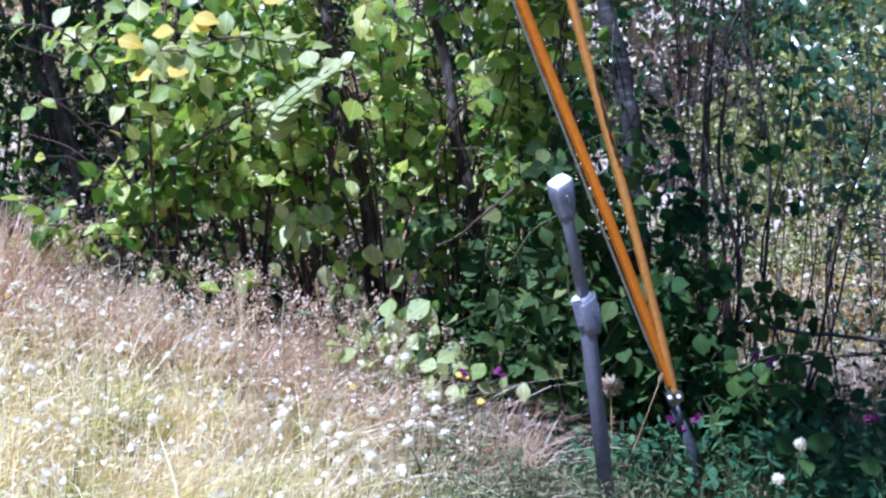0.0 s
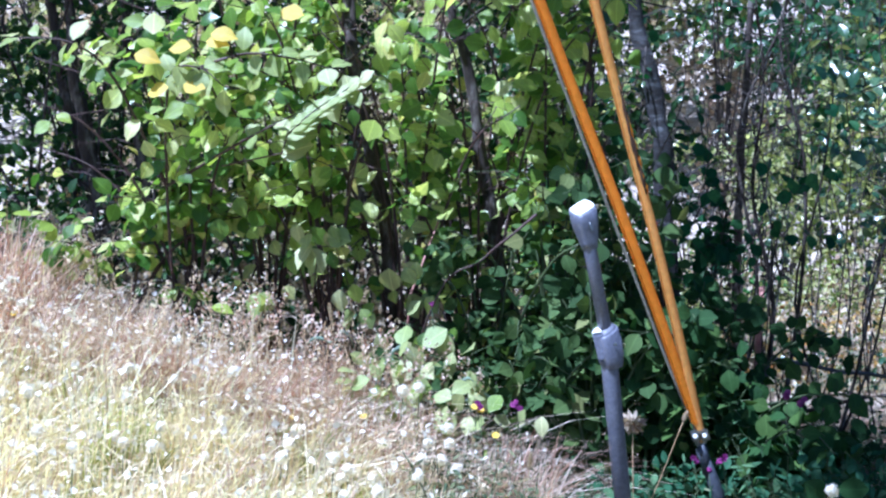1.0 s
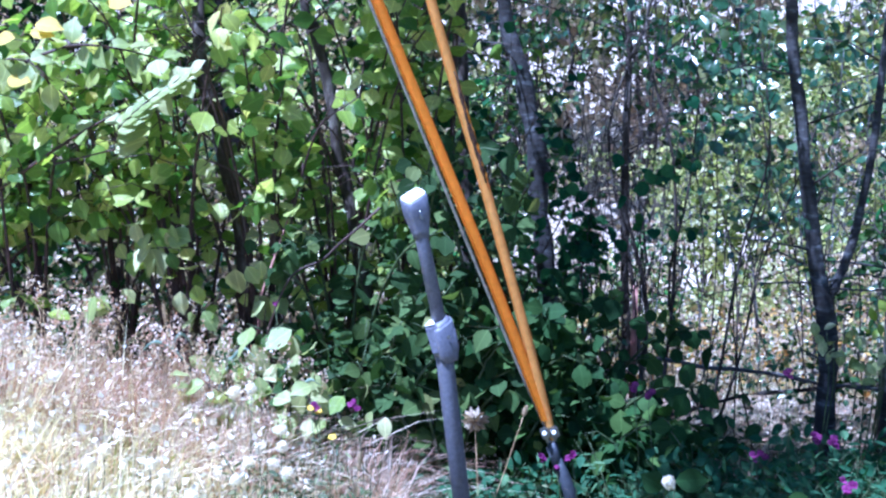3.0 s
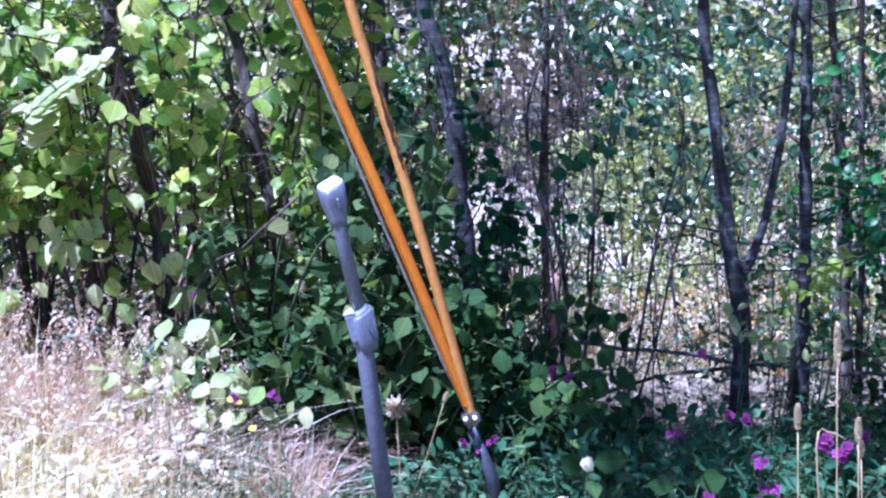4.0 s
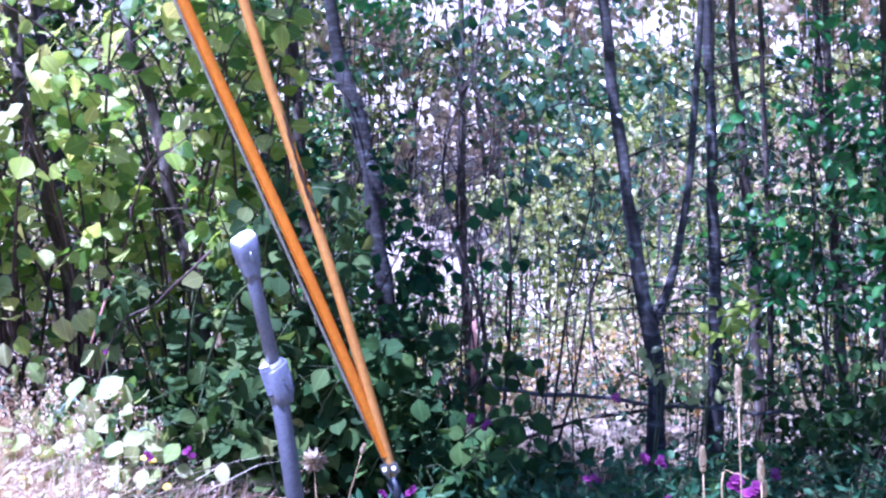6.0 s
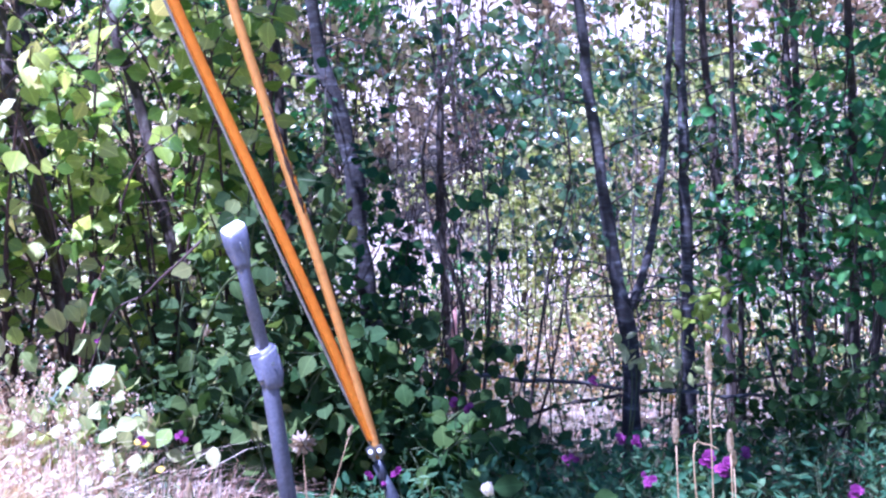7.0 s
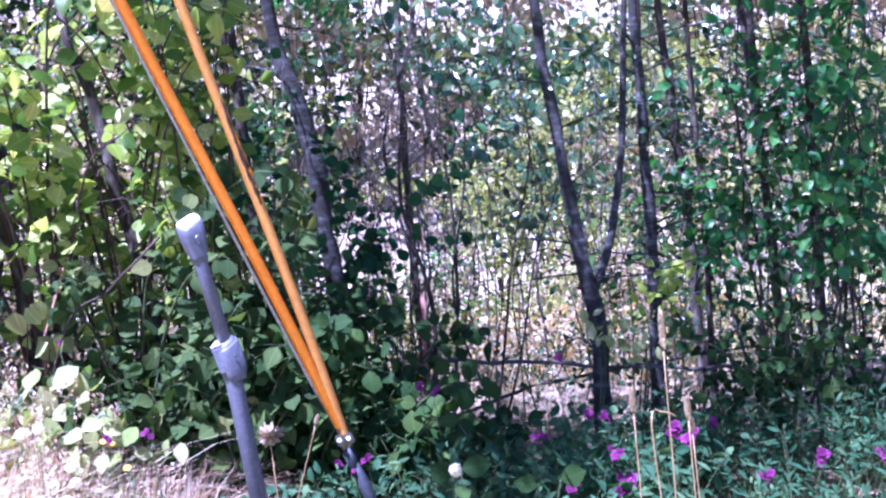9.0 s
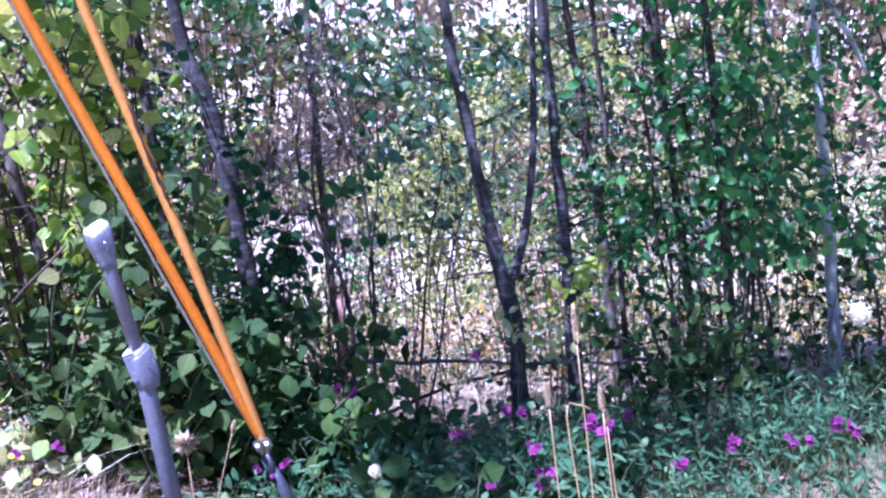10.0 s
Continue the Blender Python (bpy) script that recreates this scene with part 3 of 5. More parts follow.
def tree(line, radius, mat, top, crown, leaves=900, size=(0.06, 0.1), low=0, sub=None):
    """line: points of the trunk from the ground up. top: where the trunk ends. crown: unseen clumps placed to cast
    shade. low: twigs in the lower part.
    """
    foot = Vector(line[0])
    foot.z = ground_z(foot.x, foot.y) - 0.05
    ob = thing("tree", foot, TREE_LABELS[mat], "tree", "trees of the thicket")
    pts = bend([foot] + [Vector(p) for p in line[1:]] + [Vector(top)], 7)
    n = len(pts)
    radii = [radius * (1.25 if i == 0 else 1) * (1.08 - 0.65 * i / n) for i in range(n)]
    pts = [p + Vector((noise.noise((p.z * 3.1, radius * 90, 1.0)), noise.noise((p.z * 3.1, radius * 90, 7.0)), 0)) * radius * 0.5 for p in pts]
    bar("trunk", pts, radii, mat, ob, 12, 0.4)
    for points, r in sub or ():
        q = bend(points, 6)
        bar("branch", q, [r * (1.1 - 0.5 * i / len(q)) for i in range(len(q))], mat, ob, 9, 0.2)
    twigs, rows = [], []
    for i in range(low):
        a = pts[int(rng.integers(2, n - 2))]
        if a.z < 0.5:
            continue
        ang = rng.uniform(0, 2 * math.pi)
        d = Vector((math.cos(ang), math.sin(ang), rng.uniform(-0.1, 0.7)))
        tl = rng.uniform(0.25, 0.7)
        q = [a, a + d * tl * 0.5 + Vector((0, 0, 0.03)), a + d * tl + Vector((0, 0, -0.05))]
        twigs.append((q, [0.006, 0.004, 0.002]))
        twig_leaves(q, 0.045, (0.035, 0.055), 0.5, rows, skip=0.25)
    for i in range(low // 2):
        a = pts[int(rng.integers(3, n - 2))]
        if 0.7 < a.z < 2.4:
            ang = rng.uniform(-0.6, 0.6) + (math.pi if i % 2 else 0)
            d = Vector((math.cos(ang), math.sin(ang), rng.uniform(-0.25, 0.4)))
            tl = rng.uniform(0.35, 0.85)
            q = bend([a, a + d * tl * 0.5 + Vector((0, 0, rng.uniform(-0.05, 0.08))), a + d * tl], 3)
            bar("bare_branch", q, [0.0055 * (1.1 - 0.8 * k / len(q)) for k in range(len(q))], mat, ob, 5, label="thin bare branch")
    if twigs:
        bars("twig_growth", twigs, DARK_BARK, ob, 4)
        foliage("foliage", OVAL, [r for r in rows if not before_trunk(r[0])], ALDER_LEAF, ob)
    for c, r in crown:
        start = next((p for p in pts if p.z > 2.9), pts[-2])
        bar("limb", [start, (start + Vector(c)) / 2 + Vector((0, 0, 0.15)), c], [radius * 0.45, radius * 0.3, 0.006], mat, ob, 6)
    if crown:
        foliage("crown", SMALL, crown_rows(crown, leaves, 0.6, size), ALDER_LEAF, ob)
    return ob


def C(*rows):
    return [(tuple(r[:3]), r[3]) for r in rows]


# wood's edge behind the guy wires
# clumps overhead are out of view, placed along the sun's path for shade
tree([(0.0, 5.65, 0), (-0.03, 5.65, 0.41), (-0.06, 5.65, 0.66), (-0.115, 5.65, 1.41), (-0.226, 5.65, 1.92), (-0.311, 5.65, 2.37)], 0.066, BARK, (-0.6, 5.5, 4.6), C((-0.5, 3.9, 3.5, 0.6), (0.2, 3.8, 3.4, 0.7), (-0.4, 3.35, 3.4, 0.4), (-0.6, 2.85, 3.35, 0.4)), 2600, low=10)
tree([(1.15, 4.6, 0), (1.13, 4.6, 0.34), (1.12, 4.6, 0.76), (1.073, 4.6, 0.97), (1.017, 4.6, 1.36), (0.915, 4.6, 2.19)], 0.042, BARK, (0.75, 4.5, 4.0), C((0.4, 3.7, 3.2, 0.7), (-0.25, 3.3, 3.5, 0.6), (0.9, 3.7, 3.2, 0.7), (0.3, 3.0, 3.3, 0.35)), 1350, low=10,
     sub=[([(1.121, 4.6, 0.78), (1.232, 4.65, 1.04), (1.30, 4.68, 1.36), (1.337, 4.7, 1.68), (1.372, 4.7, 2.19), (1.42, 4.7, 3.0)], 0.019)])
tree([(1.5, 4.9, 0), (1.488, 4.9, 0.34), (1.485, 4.9, 0.9), (1.481, 4.9, 1.42), (1.454, 4.9, 2.22)], 0.037, BARK, (1.4, 4.8, 4.4), C((1.2, 3.8, 3.4, 0.7), (1.7, 3.6, 3.4, 0.7), (1.4, 4.2, 3.6, 0.7)), 1300, low=8)
tree([(1.5, 5.05, 0), (1.53, 5.05, 1.0), (1.515, 5.05, 1.6), (1.535, 5.05, 2.3)], 0.02, DARK_BARK, (1.6, 5.0, 3.6), C((1.6, 4.9, 3.6, 0.5)), 300, low=6)
tree([(1.93, 5.5, 0), (1.90, 5.5, 0.5), (1.866, 5.5, 1.09), (1.81, 5.5, 1.7), (1.766, 5.5, 2.3)], 0.032, DARK_BARK, (1.7, 5.4, 4.2), C((1.5, 5.0, 3.9, 0.8)), 700, low=8)
tree([(1.87, 5.2, 0), (1.861, 5.2, 0.3), (1.853, 5.2, 1.05), (1.81, 5.2, 2.26)], 0.019, DARK_BARK, (1.75, 5.2, 3.8), C((1.8, 4.8, 3.6, 0.7)), 500, low=6)
tree([(2.6, 6.0, 0), (2.522, 6.0, 1.03), (2.46, 6.0, 1.7), (2.407, 6.0, 2.36)], 0.027, DARK_BARK, (2.3, 5.9, 4.0), C((2.4, 5.4, 3.7, 0.8)), 600, low=8)
tree([(2.38, 4.9, -0.1), (2.37, 4.9, 0.1), (2.329, 4.9, 0.77), (2.317, 4.9, 1.66), (2.29, 4.9, 2.3)], 0.031, DARK_BARK, (2.2, 4.8, 4.0), C((2.2, 3.6, 3.4, 0.8), (2.7, 3.9, 3.5, 0.8), (2.1, 4.3, 3.6, 0.8)), 1300, low=8)
tree([(2.47, 5.6, -0.1), (2.44, 5.6, 0.0), (2.379, 5.6, 0.75), (2.33, 5.6, 1.5), (2.3, 5.6, 2.4)], 0.032, DARK_BARK, (2.2, 5.6, 4.0), C((2.6, 5.2, 3.8, 0.8)), 600, low=8)
tree([(3.07, 5.2, -0.1), (3.056, 5.2, 0.0), (3.05, 5.2, 0.8), (3.039, 5.2, 1.62), (3.02, 5.2, 2.4)], 0.037, PALE_BARK, (3.0, 5.1, 4.2), C((3.2, 4.3, 3.6, 0.8), (2.7, 3.9, 3.3, 0.7), (2.2, 4.1, 3.2, 0.6)), 1500, low=4,
     sub=[([(3.04, 5.2, 2.2), (3.23, 5.2, 1.87), (3.36, 5.2, 1.59), (3.45, 5.2, 1.42)], 0.014)])
tree([(-0.45, 6.0, 0), (-0.471, 6.0, 0.46), (-0.517, 6.0, 1.2), (-0.53, 6.0, 1.8), (-0.549, 6.0, 2.36)], 0.042, DARK_BARK, (-0.6, 5.9, 4.5), C((-0.6, 6.8, 4.8, 0.8)), 600, low=8)
tree([(-0.85, 4.8, 0), (-0.9, 4.8, 0.8), (-0.974, 4.8, 1.283), (-1.04, 4.8, 1.66), (-1.11, 4.8, 1.99), (-1.165, 4.8, 2.22)], 0.036, DARK_BARK, (-1.5, 5.3, 4.4), C((-1.12, 4.2, 3.4, 0.42), (-0.75, 4.35, 3.4, 0.5), (-0.6, 3.85, 3.5, 0.4)), 1500, low=6)
tree([(-1.36, 4.62, 0.1), (-1.38, 4.62, 0.6), (-1.42, 4.62, 1.08), (-1.49, 4.62, 1.5), (-1.565, 4.62, 1.88)], 0.046, DARK_BARK, (-2.0, 5.3, 4.2), C((-2.0, 5.9, 4.4, 0.7)), 500, low=6)
tree([(-3.1, 5.4, 0.3), (-3.2, 5.4, 1.0), (-3.278, 5.4, 1.59), (-3.327, 5.4, 2.02)], 0.046, DARK_BARK, (-3.6, 5.7, 4.4), C((-4.4, 5.1, 3.8, 0.9), (-3.7, 5.7, 4.2, 0.8)), 2600, (0.1, 0.16), low=6)
tree([(-3.25, 5.6, 0.3), (-3.35, 5.6, 1.0), (-3.41, 5.6, 1.44), (-3.525, 5.6, 1.96)], 0.042, DARK_BARK, (-3.9, 5.9, 4.4), C((-4.8, 5.9, 3.9, 0.9), (-3.9, 6.5, 4.3, 0.9)), 2600, (0.1, 0.16), low=6)
tree([(-2.9, 5.6, 0.3), (-3.0, 5.6, 1.0), (-3.059, 5.6, 1.57), (-3.10, 5.6, 1.98)], 0.036, DARK_BARK, (-3.3, 5.8, 4.2), C((-3.1, 5.9, 4.1, 0.8), (-2.6, 6.5, 4.3, 0.8)), 2200, (0.1, 0.16), low=6)
tree([(-1.9, 6.4, 0.2), (-1.95, 6.4, 1.2), (-2.05, 6.4, 2.4)], 0.045, DARK_BARK, (-2.2, 6.6, 4.6), C((-2.2, 6.2, 4.2, 0.9), (-1.6, 6.8, 4.4, 0.9)), 2400, (0.1, 0.15), low=10)
tree([(0.45, 6.6, 0.0), (0.42, 6.6, 1.2), (0.44, 6.6, 2.5)], 0.028, DARK_BARK, (0.4, 6.6, 4.2), C((0.5, 7.6, 4.9, 0.8)), 500, low=10)


# ---- saplings: thin stems with small leaves ----
def in_gap(p):
    """Whether a leaf would shade the small sunny glade between the trees."""
    k = p[2] / SUN.z
    return ((p[0] - SUN.x * k - 0.85) / 0.36) ** 2 + ((p[1] - SUN.y * k - 5.9) / 0.9) ** 2 < 1


def clumped(p):
    """Leaves gather in drifts with clear gaps between."""
    if 0.42 < p[0] < 1.15 and p[1] < 6.6 and p[2] < 0.8 and rng.random() < 0.7:
        return False
    if 0.2 < p[0] < 1.7 and p[2] > 1.4 and rng.random() < 0.3:
        return False
    if p[0] > 2.0 and 0.6 < p[2] < 1.75:
        return rng.random() < 0.95
    return noise.noise((p[0] * 2.6, p[1] * 1.5, p[2] * 3.2)) > -0.02 or rng.random() < 0.22


def sapling(foot, lean, height, radius, leaf=(0.03, 0.05), mat=ALDER_LEAF, twigs=16, dense=0.05, first=0.25, shape=OVAL, stem=DARK_BARK, label="thin sapling with small dark green leaves"):
    x, y = foot
    base = Vector((x, y, ground_z(x, y) - 0.03))
    ob = thing("sapling", base, label, "sapling", "saplings in the thicket")
    top = base + Vector((lean[0] * 1.5, lean[1], height))
    way = [base.lerp(top, u) + Vector((rng.normal() * 0.085, rng.normal() * 0.06, 0)) for u in (0.3, 0.55, 0.78)]
    pts = bend([base, *way, top], 4)
    n = len(pts)
    bar("stem", pts, [radius * (1.1 - 0.8 * i / n) for i in range(n)], stem, ob, 6, 0.15)
    tw, rows = [], []
    for k in range(twigs):
        i = first + (1 - first) * (k + rng.random()) / twigs
        a = pts[min(n - 1, int(i * (n - 1)))].lerp(pts[min(n - 1, int(i * (n - 1)) + 1)], (i * (n - 1)) % 1)
        ang = rng.uniform(0, 2 * math.pi)
        tl = rng.uniform(0.18, 0.5) * (1.15 - 0.5 * i)
        d = Vector((math.cos(ang), math.sin(ang), rng.uniform(0.1, 0.8)))
        q = [a, a + d * tl * 0.5, a + d * tl + Vector((0, 0, -0.06 * tl))]
        tw.append((q, [radius * 0.35, radius * 0.25, 0.0012]))
        twig_leaves(q, dense * 0.85, (leaf[0] * 1.05, leaf[1] * 1.12), 0.5, rows, spread=0.6, skip=0.1)
    bars("twig_growth", tw, stem, ob, 4)
    rows = [r for r in rows if not in_gap(r[0]) and clumped(r[0]) and not before_trunk(r[0])]
    foliage("foliage", shape, rows, mat, ob)
    return ob


for a, h, r, ln in (((0.58, 4.6), 1.9, 0.008, (0.17, 0.05)), ((0.66, 4.9), 1.7, 0.007, (0.34, 0.0)), ((0.475, 5.2), 2.6, 0.011, (0.04, 0.1)), ((0.36, 5.2), 2.3, 0.014, (-0.06, 0.1)), ((0.455, 5.45), 2.8, 0.012, (0.0, 0.0))):
    sapling(a, ln, h, r, twigs=14, first=0.45)
for i in range(28):
    x = rng.uniform(-0.7, 3.6)
    y = rng.uniform(4.9, 8.0)
    if (0.5 < x < 1.05 and y < 6.2 and i % 2) or (-0.65 < x < 0.15 and y < 5.8):
        continue
    sapling((x, y), (rng.normal() * 0.35, rng.normal() * 0.15), rng.uniform(1.8, 3.4), rng.uniform(0.003, 0.008), (0.032, 0.082), twigs=int(rng.integers(14, 22)), dense=0.045, first=0.25 if x < 1.7 else 0.12, stem=DARK_BARK if i % 3 else BARK)
# bushier growth with leaves that hang before the bright clearing
for i in range(12):
    x = -0.5 + 3.9 * (i + rng.random()) / 12
    sapling((x, rng.uniform(5.8, 7.2)), (rng.normal() * 0.25, rng.normal() * 0.15), rng.uniform(2.4, 3.0), 0.005, (0.035, 0.085), twigs=18, dense=0.045, first=0.5)
# close curtain behind the wires
for i in range(6):
    sapling((rng.uniform(-0.05, 0.75), rng.uniform(5.75, 6.3)), (rng.normal() * 0.2, rng.normal() * 0.1), rng.uniform(1.8, 2.9), 0.004, (0.05, 0.075), twigs=18, dense=0.05, first=0.1)
for i in range(8):
    sapling((0.12 + 0.85 * (i + rng.random()) / 8, rng.uniform(4.75, 5.5)), (rng.normal() * 0.15, rng.normal() * 0.1), rng.uniform(2.2, 3.0), 0.004, (0.06, 0.09), twigs=15, dense=0.055, first=0.42)
# leafy curtain that hangs before the trunks behind the wires
for i in range(9):
    sapling((-0.35 + 0.68 * (i + rng.random()) / 9, rng.uniform(4.75, 5.35)), (rng.normal() * 0.15, rng.normal() * 0.1), rng.uniform(1.7, 2.5) if i < 6 else rng.uniform(1.2, 1.75), 0.005, (0.045, 0.075), CURTAIN_LEAF, 26, 0.042, 0.3 if i < 6 else 0.5, ROUND, label="leafy sapling with soft blue-green leaves behind the wires")
# greener, denser growth towards the east
for i in range(14):
    x = rng.uniform(1.95, 2.62) if i % 3 else rng.uniform(2.98, 3.5)
    sapling((x, rng.uniform(4.35, 5.1)), (rng.normal() * 0.15, -0.05 + rng.normal() * 0.1), rng.uniform(1.8, 2.8), 0.008, (0.05, 0.08), GREEN_LEAF, 26, 0.042, 0.28, label="sapling with fresh mid-green leaves")
for i in range(11):
    sapling((-0.45 + 0.85 * (i + rng.random()) / 11, rng.uniform(5.85, 6.5)), (rng.normal() * 0.15, rng.normal() * 0.1), rng.uniform(1.4, 2.5), 0.004, (0.05, 0.08), SHADE_LEAF, 22, 0.045, 0.05, label="low sapling with leaves darkened for shade under the trees")
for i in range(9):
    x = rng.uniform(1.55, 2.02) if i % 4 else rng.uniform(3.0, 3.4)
    sapling((x, rng.uniform(4.8, 6.0)), (rng.normal() * 0.2, rng.normal() * 0.1), rng.uniform(0.9, 1.8), 0.005, (0.05, 0.075), SHADE_LEAF, 20, 0.045, 0.05, label="low sapling with leaves darkened for shade under the trees")
# dark leaf colour paints the deep shade of the thicket
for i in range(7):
    sapling((-3.3 + 2.4 * (i + rng.random()) / 7, rng.uniform(6.0, 8.0)), (rng.normal() * 0.3, rng.normal() * 0.15), rng.uniform(3.2, 3.9), 0.01, (0.05, 0.08), SHADE_LEAF, 34, 0.05, 0.45, label="tall sapling with leaves darkened for shade deep in the thicket")
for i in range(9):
    sapling((rng.uniform(-4.6, -2.75), rng.uniform(5.0, 6.2)), (rng.normal() * 0.2, 0.1), rng.uniform(1.6, 2.6), 0.009, (0.045, 0.075), SHADE_LEAF, twigs=30, dense=0.045, first=0.05, label="sapling with leaves darkened for shade deep in the thicket")
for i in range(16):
    sapling((rng.uniform(-5.0, -2.9), rng.uniform(5.8, 8.2)), (rng.normal() * 0.2, 0.1), rng.uniform(2.4, 3.4), 0.012, (0.06, 0.09), SHADE_LEAF, twigs=34, dense=0.045, first=0.1, label="tall sapling with leaves darkened for shade deep in the thicket")
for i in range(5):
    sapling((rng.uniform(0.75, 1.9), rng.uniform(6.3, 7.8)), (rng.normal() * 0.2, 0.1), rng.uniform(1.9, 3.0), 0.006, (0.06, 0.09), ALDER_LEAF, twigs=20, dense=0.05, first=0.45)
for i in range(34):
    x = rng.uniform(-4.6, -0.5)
    sapling((x, rng.uniform(5.3, 7.8)), (rng.normal() * 0.3, rng.normal() * 0.15), rng.uniform(1.4, 3.2), 0.009, (0.045, 0.075), SHADE_LEAF, twigs=26, dense=0.045, first=0.45 if -2.5 < x < -0.8 else 0.08, label="sapling with leaves darkened for shade deep in the thicket")


# ---- broad-leaved shrubs on the bank ----
def leaf_variants(mats):
    made = []
    for mat in mats:
        for w, fold, droop in ((1.0, 0.16, 0.24), (0.9, 0.24, 0.32), (1.06, 0.1, 0.14)):
            tv, tf = leaf_shape(tuple(w * v for v in (0.24, 0.37, 0.41, 0.35, 0.19)), fold, droop, 0.03)
            made.append(mesh_of("leaf", tv.tolist(), tf, mat, True, leaf_uvs(tv, tf)))
    return made


VARIANTS = {m: leaf_variants([m]) for m in (SHRUB_LEAF, PALE_LEAF, YELLOW_LEAF, SHADE_LEAF, OLIVE_LEAF)}


def lay_leaf(row, mat, parent, drop=None):
    p, tip, nrm, s = row
    kind = int(rng.integers(3))
    if drop and drop(p):
        return None
    x, y, z = leaf_frames(np.array([tip], float), np.array([nrm], float))
    ob = link("leaf", VARIANTS[mat][kind], parent)
    m = Matrix(((x[0][0], y[0][0], z[0][0], 0), (x[0][1], y[0][1], z[0][1], 0), (x[0][2], y[0][2], z[0][2], 0), (0, 0, 0, 1)))
    ob.matrix_local = Matrix.Translation(Vector(p) - parent.location) @ m @ Matrix.Diagonal((s, s, s, 1))
    return ob


def before_spray(p):
    """Whether a leaf would hide the long pale shoot or the yellow leaves beside it."""
    along = (p[0] + 1.78) * 0.75 + (p[2] - 1.43) * 0.66
    off = abs((p[2] - 1.43) * 0.75 - (p[0] + 1.78) * 0.66)
    return p[1] < 4.1 and (0 < along < 0.56 and off < 0.09 or -2.4 < p[0] < -1.95 and 1.66 < p[2] < 1.98)


def in_hollow(p):
    """Whether a leaf would close the dark hollow at the west end of the shrubs."""
    edge = 0.12 * noise.noise(Vector(p) * 4.0)
    return p[0] < -2.56 + edge and 4.0 < p[1] < 5.0 and 1.3 + edge < p[2] < 1.83


def shrub(foot, shoots, label, mat=SHRUB_LEAF, size=(0.055, 0.095), every=0.045, single=150, face=(-0.15, -0.55, 0.6), stem=STEM, skip=0.1, side_twigs=5, reach=0.35, bare=0.17, airy=0.0):
    """shoots: lines from the foot outwards. The foremost leaves are objects of their own."""
    base = Vector((foot[0], foot[1], ground_z(*foot)))
    ob = thing("shrub", base, label, "shrub", "shrubs on the bank")
    rows, twigs = [], []
    for line in shoots:
        q = bend([base - Vector((0, 0, 0.03))] + [Vector(p) for p in line], 6)
        q = [Vector((p.x, max(p.y, 4.0), p.z)) if -0.9 < p.x < 0.4 else p for p in q]
        n = len(q)
        bar("stem", q, [0.009 * (1.1 - 0.85 * i / n) for i in range(n)], stem, ob, 6)
        twig_leaves(q[int(n * bare):], every, size, 0.45, rows, face, 0.5, skip)
        for k in range(side_twigs):
            a = q[int(rng.integers(max(1, int(n * bare * 0.8)), n - 1))]
            d = Vector((rng.normal() * 0.8, rng.normal() * 0.6 - 0.35, rng.uniform(-0.15, 0.6)))
            tl = rng.uniform(0.4, 1.0) * reach
            t2 = [a, a + d * tl * 0.55 + Vector((0, 0, 0.03)), a + d * tl - Vector((0, 0, 0.03))]
            t2 = [Vector((p.x, max(p.y, 3.99), p.z)) if -0.9 < p.x < 0.4 else p for p in t2]
            twigs.append((t2, [0.003, 0.0022, 0.0012]))
            twig_leaves(t2, every, size, 0.45, rows, face, 0.5, skip)
    bars("twig_growth", twigs, stem, ob, 4)
    rows = [r for r in rows if r[0][2] > ground_z(r[0][0], r[0][1]) + 0.03 and not (r[0][1] < 3.97 and -0.85 < r[0][0] < 0.35) and not before_trunk(r[0]) and not before_spray(r[0])]
    rows = [r for r in rows if not (-2.15 < r[0][0] < -0.95 and 0.45 < r[0][2] - 0.12 * noise.noise(r[0] * 3.0) < 1.12 and rng.random() < airy)]
    rows.sort(key=lambda r: r[0][1])
    for r in rows[:single]:
        lay_leaf(r, mat, ob, in_hollow)
    foliage("foliage", ROUND, rows[single:], mat, ob, drop=in_hollow)
    return ob


def fan(foot, count, height, spread, forward):
    """Arching shoots from a foot: each rises, then leans out."""
    gz = ground_z(*foot)
    out = []
    for k in range(count):
        h = height * rng.uniform(0.55, 1.05)
        dx, dy = rng.normal() * spread, -abs(rng.normal()) * forward + rng.normal() * 0.1
        out.append([(foot[0] + dx * 0.35, foot[1] + dy * 0.3, gz + h * 0.55), (foot[0] + dx * 0.8, foot[1] + dy * 0.7, gz + h * 0.88), (foot[0] + dx * 1.3, foot[1] + dy * 1.15, gz + h)])
    return out


LIT = "sunlit broad-leaved shrub with rounded green leaves on the bank"
for x, y, h, n in ((-2.65, 4.5, 0.75, 6), (-2.3, 4.5, 1.45, 10), (-2.0, 4.7, 2.1, 10), (-1.65, 4.5, 1.9, 10), (-1.3, 4.6, 2.1, 10), (-1.0, 4.75, 2.2, 9), (-0.7, 4.9, 2.3, 8), (-1.75, 5.0, 2.6, 8), (-1.1, 5.2, 2.7, 8), (-0.55, 5.3, 2.7, 7)):
    shrub((x, y), fan((x, y), n, h, 0.3, 0.32), LIT, size=(0.065, 0.108), every=0.05, single=130, skip=0.12, bare=0.28, airy=0.45)
